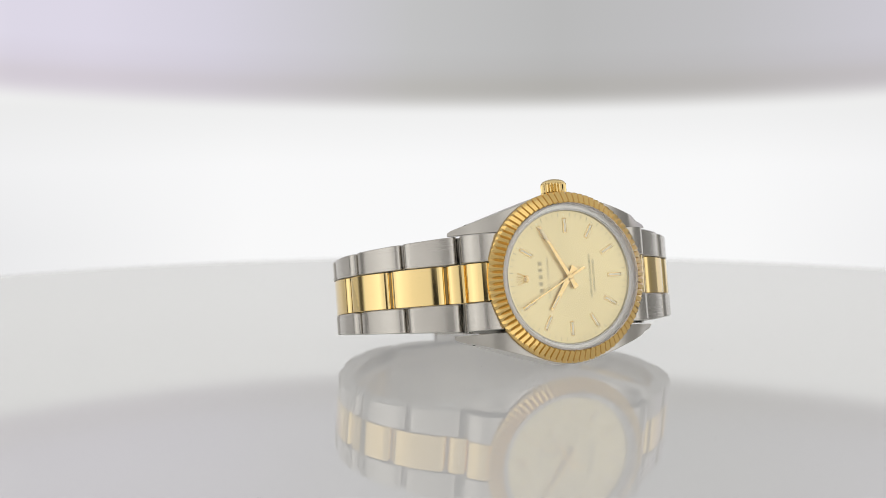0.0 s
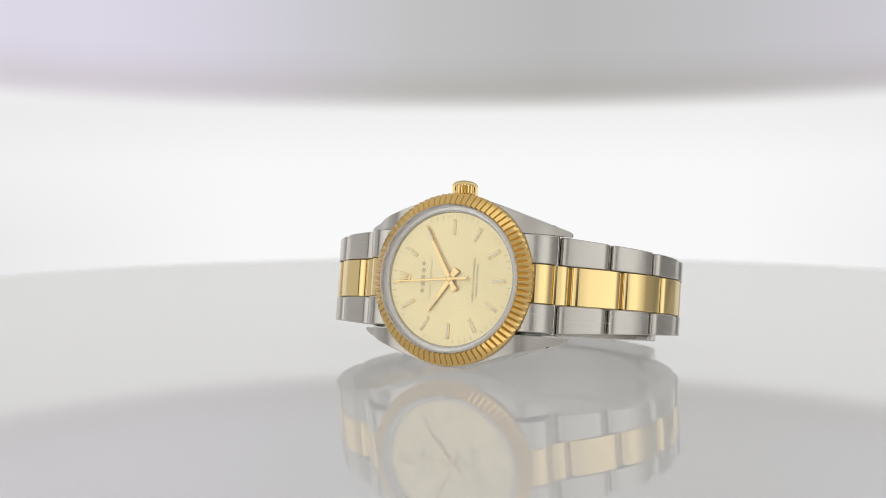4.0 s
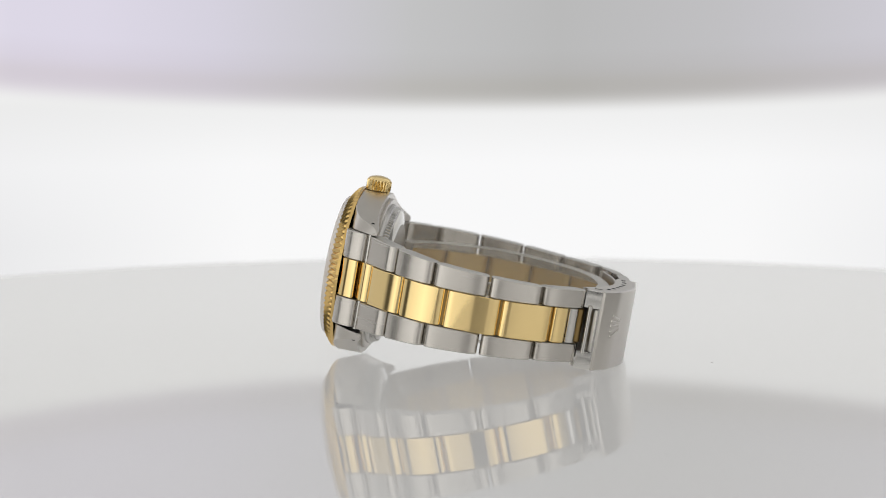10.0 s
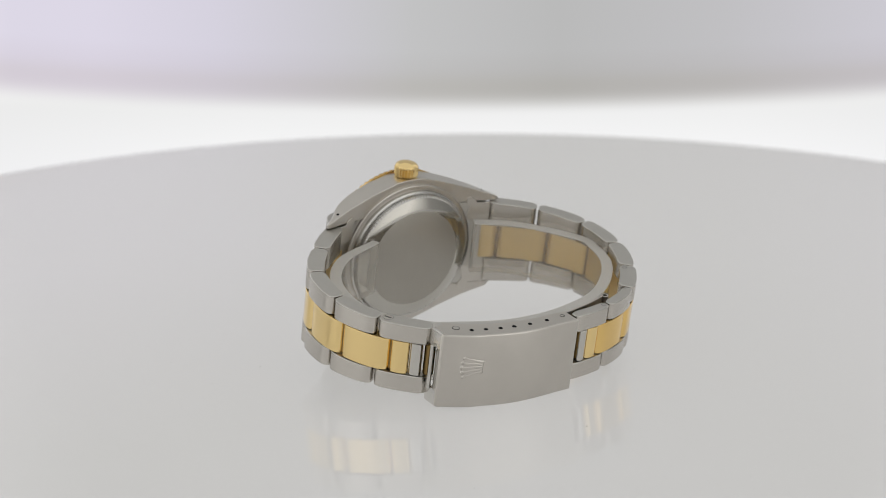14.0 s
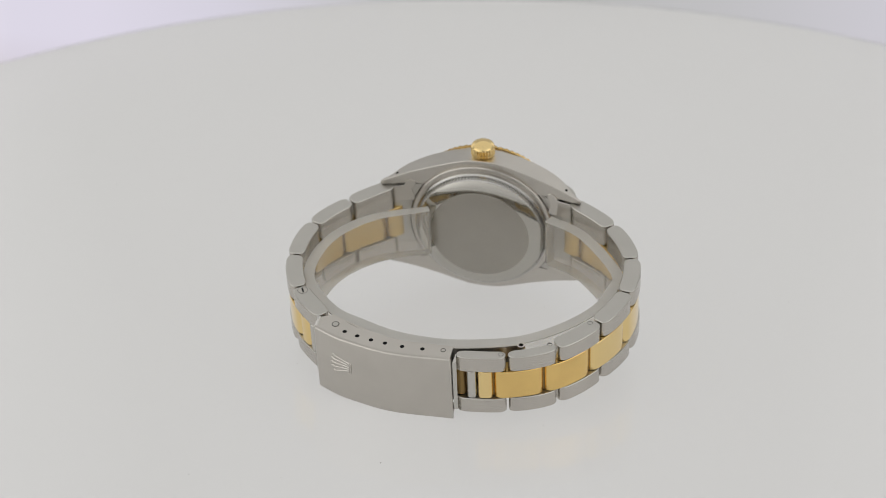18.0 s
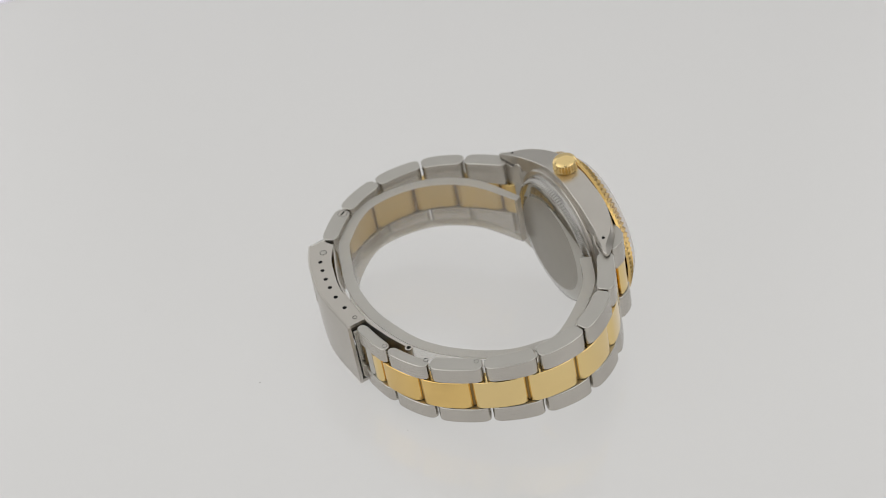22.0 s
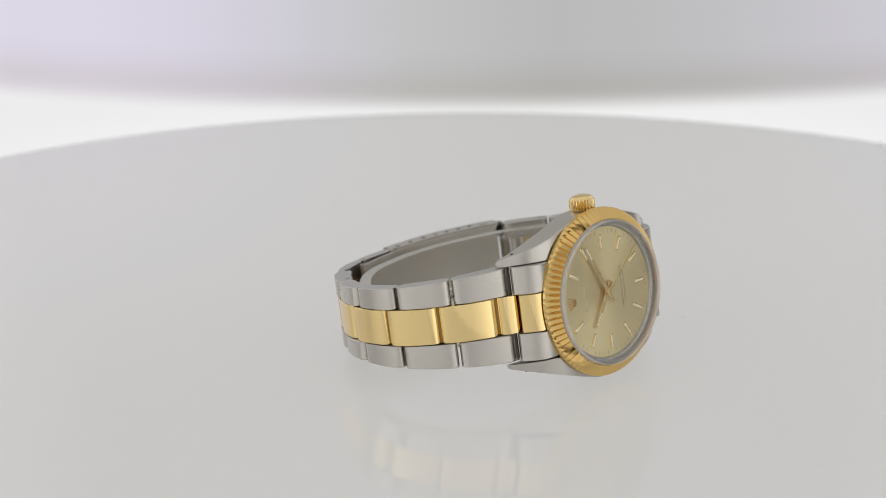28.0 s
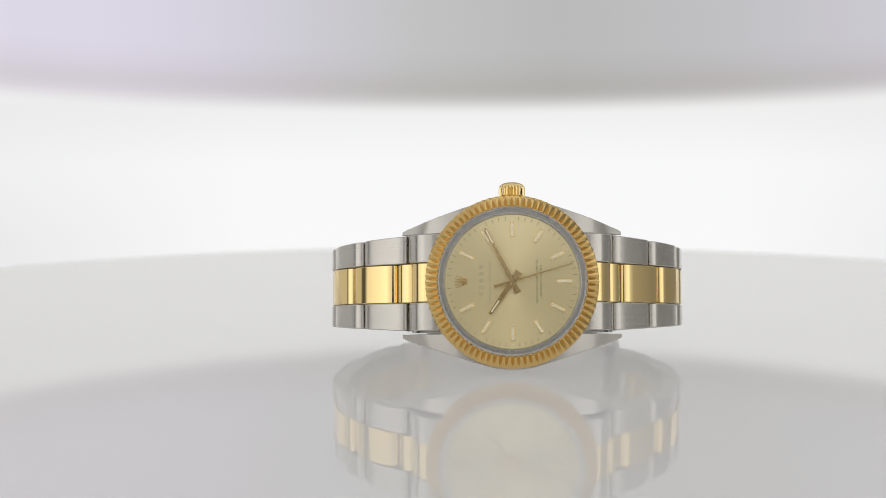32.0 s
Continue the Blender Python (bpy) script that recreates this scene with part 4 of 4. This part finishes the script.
def build_clasp(watch):
    bm = bmesh.new()
    rounded_slice(bm, cover_outline(), -8.1, 7.15, 0.34, 0.34, band=True)
    for s in (1, -1):
        lo, hi = (6.4, 7.10) if s > 0 else (-8.05, -7.35)
        edge, back = clasp_outline(CLASP, 0.0, 3.98, 0.2, 5.3, 30), clasp_outline(CLASP, 0.0, 3.98, 0.2, 4.1, 30)
        inside = [tuple(Vector(p).lerp(Vector(q), (30 - k) / 30)) for k, (p, q) in enumerate(zip(edge[31:], back[31:]))][:31]
        strip(bm, edge[:31] + inside, lo, hi)
        strip(bm, [(22.85, 53.3), (23.1, 52.9), (23.2, 52.0), (23.2, 51.0), (23.1, 50.3), (20.45, 49.0), (20.5, 49.1), (20.55, 49.2), (20.6, 49.3), (20.7, 49.4)], lo + 0.004, hi - 0.004)
    clasp = part("clasp_cover", bm, steel_satin, watch, "satin steel folding clasp cover", at=STANDING)
    # bright end wall, notched for the post, with a rolled lip in the notch
    bm = bmesh.new()
    rounded_slice(bm, cover_outline(3.1, True), 3.7, 7.12, 0.12, 0.22, band=True)
    rounded_slice(bm, cover_outline(0.45, True), -4.7, 3.7, 0, 0, band=True)
    rounded_slice(bm, cover_outline(3.1, True), -8.06, -4.7, 0.22, 0.12, band=True)
    part("end_wall", bm, steel_wall, clasp, "bright polished notched end wall", sharp=25)
    bm = bmesh.new()
    pts = [(23.7, 52.5), (23.55, 52.0), (23.2, 51.55), (22.7, 51.3), (22.2, 51.2), (22.2, 51.5), (22.55, 51.62), (22.95, 51.85), (23.2, 52.15), (23.3, 52.5)]
    rounded_slice(bm, pts, -4.55, 3.55, 0.2, 0.2, band=True)
    part("lip", bm, steel_side, clasp, "rolled grey lip in the notch")
    bm = bmesh.new()
    rod(bm, (23.75, 50.95, -5.1), (23.75, 50.95, 4.1), 0.42, 16)
    part("hinge_post", bm, steel_polish, clasp, "slim polished post in the open end")
    for x, y in ((17.05, 53.6), (14.33, 54.4), (11.44, 55.08), (8.54, 55.53), (5.08, 55.88), (1.08, 55.88)):
        bm = bmesh.new()
        rod(bm, (x, y, 6.7), (x, y, 7.165), 0.5, 16)
        part("adjustment_hole", bm, dark, clasp, "small dark adjustment hole")
    bm = bmesh.new()
    rod(bm, (19.4, 51.75, 6.8), (19.4, 51.75, 7.22), 0.62, 20)
    head = part("pin_head", bm, steel_side, clasp, "round satin pin head")
    bm = bmesh.new()
    lathe(bm, [(0.76, 7.0), (0.76, 7.16), (0.6, 7.16), (0.6, 7.0)], 24, (19.4, 51.75, 0), "Z")
    part("pin_seat", bm, ring_metal, head, "dark seat round the pin")
    # hinge bar at the folded end
    bm = bmesh.new()
    prism(bm, [(-5.0, 57.3), (-5.0, 54.9), (-5.75, 54.8), (-5.75, 57.2)], -6.2, 5.9, 0.12)
    part("hinge_bar", bm, steel_polish, clasp, "narrow steel hinge bar")
    bm = bmesh.new()
    lathe(bm, [(0.5, 7.05), (0.5, 7.17), (0.4, 7.17), (0.4, 7.05)], 20, (-2.9, 55.55, 0), "Z")
    part("pin_ring", bm, ring_metal, clasp, "fine pin ring")
    # embossed emblem on the cover
    EMBLEM_X, EMBLEM_Z = 15.5, 0.45

    def put(a, b, h):
        x, u0, u1 = EMBLEM_X + a, 0.0, 4.0
        for _ in range(24):
            m = (u0 + u1) / 2
            u0, u1 = (m, u1) if spline(CLASP, m)[0].x > x else (u0, m)
        p, t = spline(CLASP, u0)
        n = Vector((t.y, -t.x))
        n = -n if n.y < 0 else n
        q = p + n * (h * 0.7 + 0.004)
        return (q.x, q.y, b + EMBLEM_Z)
    bm = bmesh.new()
    coronet(bm, 0.0, 4.1, 2.0, put, 0.31)
    part("emblem", bm, steel_satin, clasp, "raised fan-shaped emblem")
    # folding blade inside, with its barrel
    BLADE = ((20.5, 49.2), (9.0, 53.4), (-2.0, 54.35), (-10.5, 52.95), (-16.6, 51.1))
    bm = bmesh.new()
    prism(bm, clasp_outline(BLADE, 0, 4, 0, 0.42, 24), -6.6, 6.7, 0.08)
    part("folding_blade", bm, steel_satin, clasp, "thin steel folding blade")
    bm = bmesh.new()
    lathe(bm, [(0.78, -6.6), (0.78, 6.75), (0.45, 6.75), (0.45, 5.6)], 20, (-17.1, 50.95, 0), "Z")
    part("barrel", bm, steel_edge, clasp, "small steel hinge barrel")
    return clasp


CUFF = ((10.7, 9.9), (21.8, 15.4), (28.6, 24.5), (29.3, 36.4), (22.2, 45.4), (15.1, 48.8), (8.4, 51.0), (1.5, 51.8), (-5.2, 51.4), (-14.2, 49.2), (-20.2, 46.0),
        (-25.7, 41.1), (-29.5, 35.9), (-31.3, 30.3), (-31.3, 24.5), (-22.8, 13.8), (-14.8, 9.4))
CUFF_HALF = 1.15


def build_cuff():
    """Clear C-shaped cuff that keeps the bracelet round."""
    bm = bmesh.new()
    n = 110
    outer, inner = [], []
    for k in range(n + 1):
        u = (len(CUFF) - 1) * k / n
        p, t = spline(CUFF, u)
        nn = Vector((t.y, -t.x))
        thin = min(1.0, 0.35 + 0.09 * k)          # rounded off towards the caseback
        outer.append((p + nn * CUFF_HALF * thin).to_tuple())
        inner.append((p - nn * CUFF_HALF).to_tuple())
    low = [bm.verts.new((x, y, -5.6)) for x, y in inner]
    top = [bm.verts.new((x, y, 5.6)) for x, y in inner]
    for k in range(n):
        bm.faces.new((low[k], low[k + 1], top[k + 1], top[k]))
    bmesh.ops.scale(bm, vec=(MM, MM, MM), verts=bm.verts)
    bmesh.ops.transform(bm, matrix=STANDING, verts=bm.verts)
    ob = new("display_cuff", finish("display_cuff", bm, plastic))
    for z in (5.6, -5.6):
        bm = bmesh.new()
        prism(bm, outer + inner[::-1], z - 0.12, z + 0.12, 0.06)
        if z > 0:
            part("frosted_edge", bm, plastic_edge, ob, "milky cut edge", at=STANDING)
        else:
            part("lower_edge", bm, plastic, ob, "clear cut edge", at=STANDING)
    for k, j in ((0, 1), (n, n - 1)):
        bm = bmesh.new()
        a, b = Vector(inner[k]), Vector(outer[k])
        step = (Vector(inner[j]) - a).normalized() * 0.5
        prism(bm, [tuple(a), tuple(b), tuple(b + step), tuple(a + step)], -5.46, 5.46, 0.1)
        part("end_face", bm, plastic_end, ob, "milky rounded end", at=STANDING)
    return tagged(ob, "clear C-shaped plastic cuff inside the bracelet", "watch holder")


watch = new("wristwatch")
tagged(watch, "steel and gold wristwatch with champagne dial standing on edge", "wristwatch")
build_case(watch)
build_bezel(watch)
build_dial(watch)
pointers = build_pointers(watch)
build_crown(watch)
build_caseback(watch)
build_bracelet(watch)
build_clasp(watch)
cuff = build_cuff()


def motions():
    """Spin and tilt of the turntable and of what stands on it, and the sweep of the watch's pointers."""
    steps = [k * 0.5 for k in range(65)]
    walk(turntable, [(t, table_pose(t)) for t in steps])
    walk(watch, [(t, table_pose(t) @ WATCH_SPOT) for t in steps])
    walk(cuff, [(t, table_pose(t) @ WATCH_SPOT) for t in steps])
    for name, start, rate in (("hour_hand", -55.5, 0.008), ("minute_hand", 60.0, 0.1), ("seconds_hand", -28.4, 6.0)):
        walk(pointers[name], [(t, STANDING @ pose(0, 0, 0, 0, start + rate * t, 0)) for t in range(0, 33, 4)])


motions()
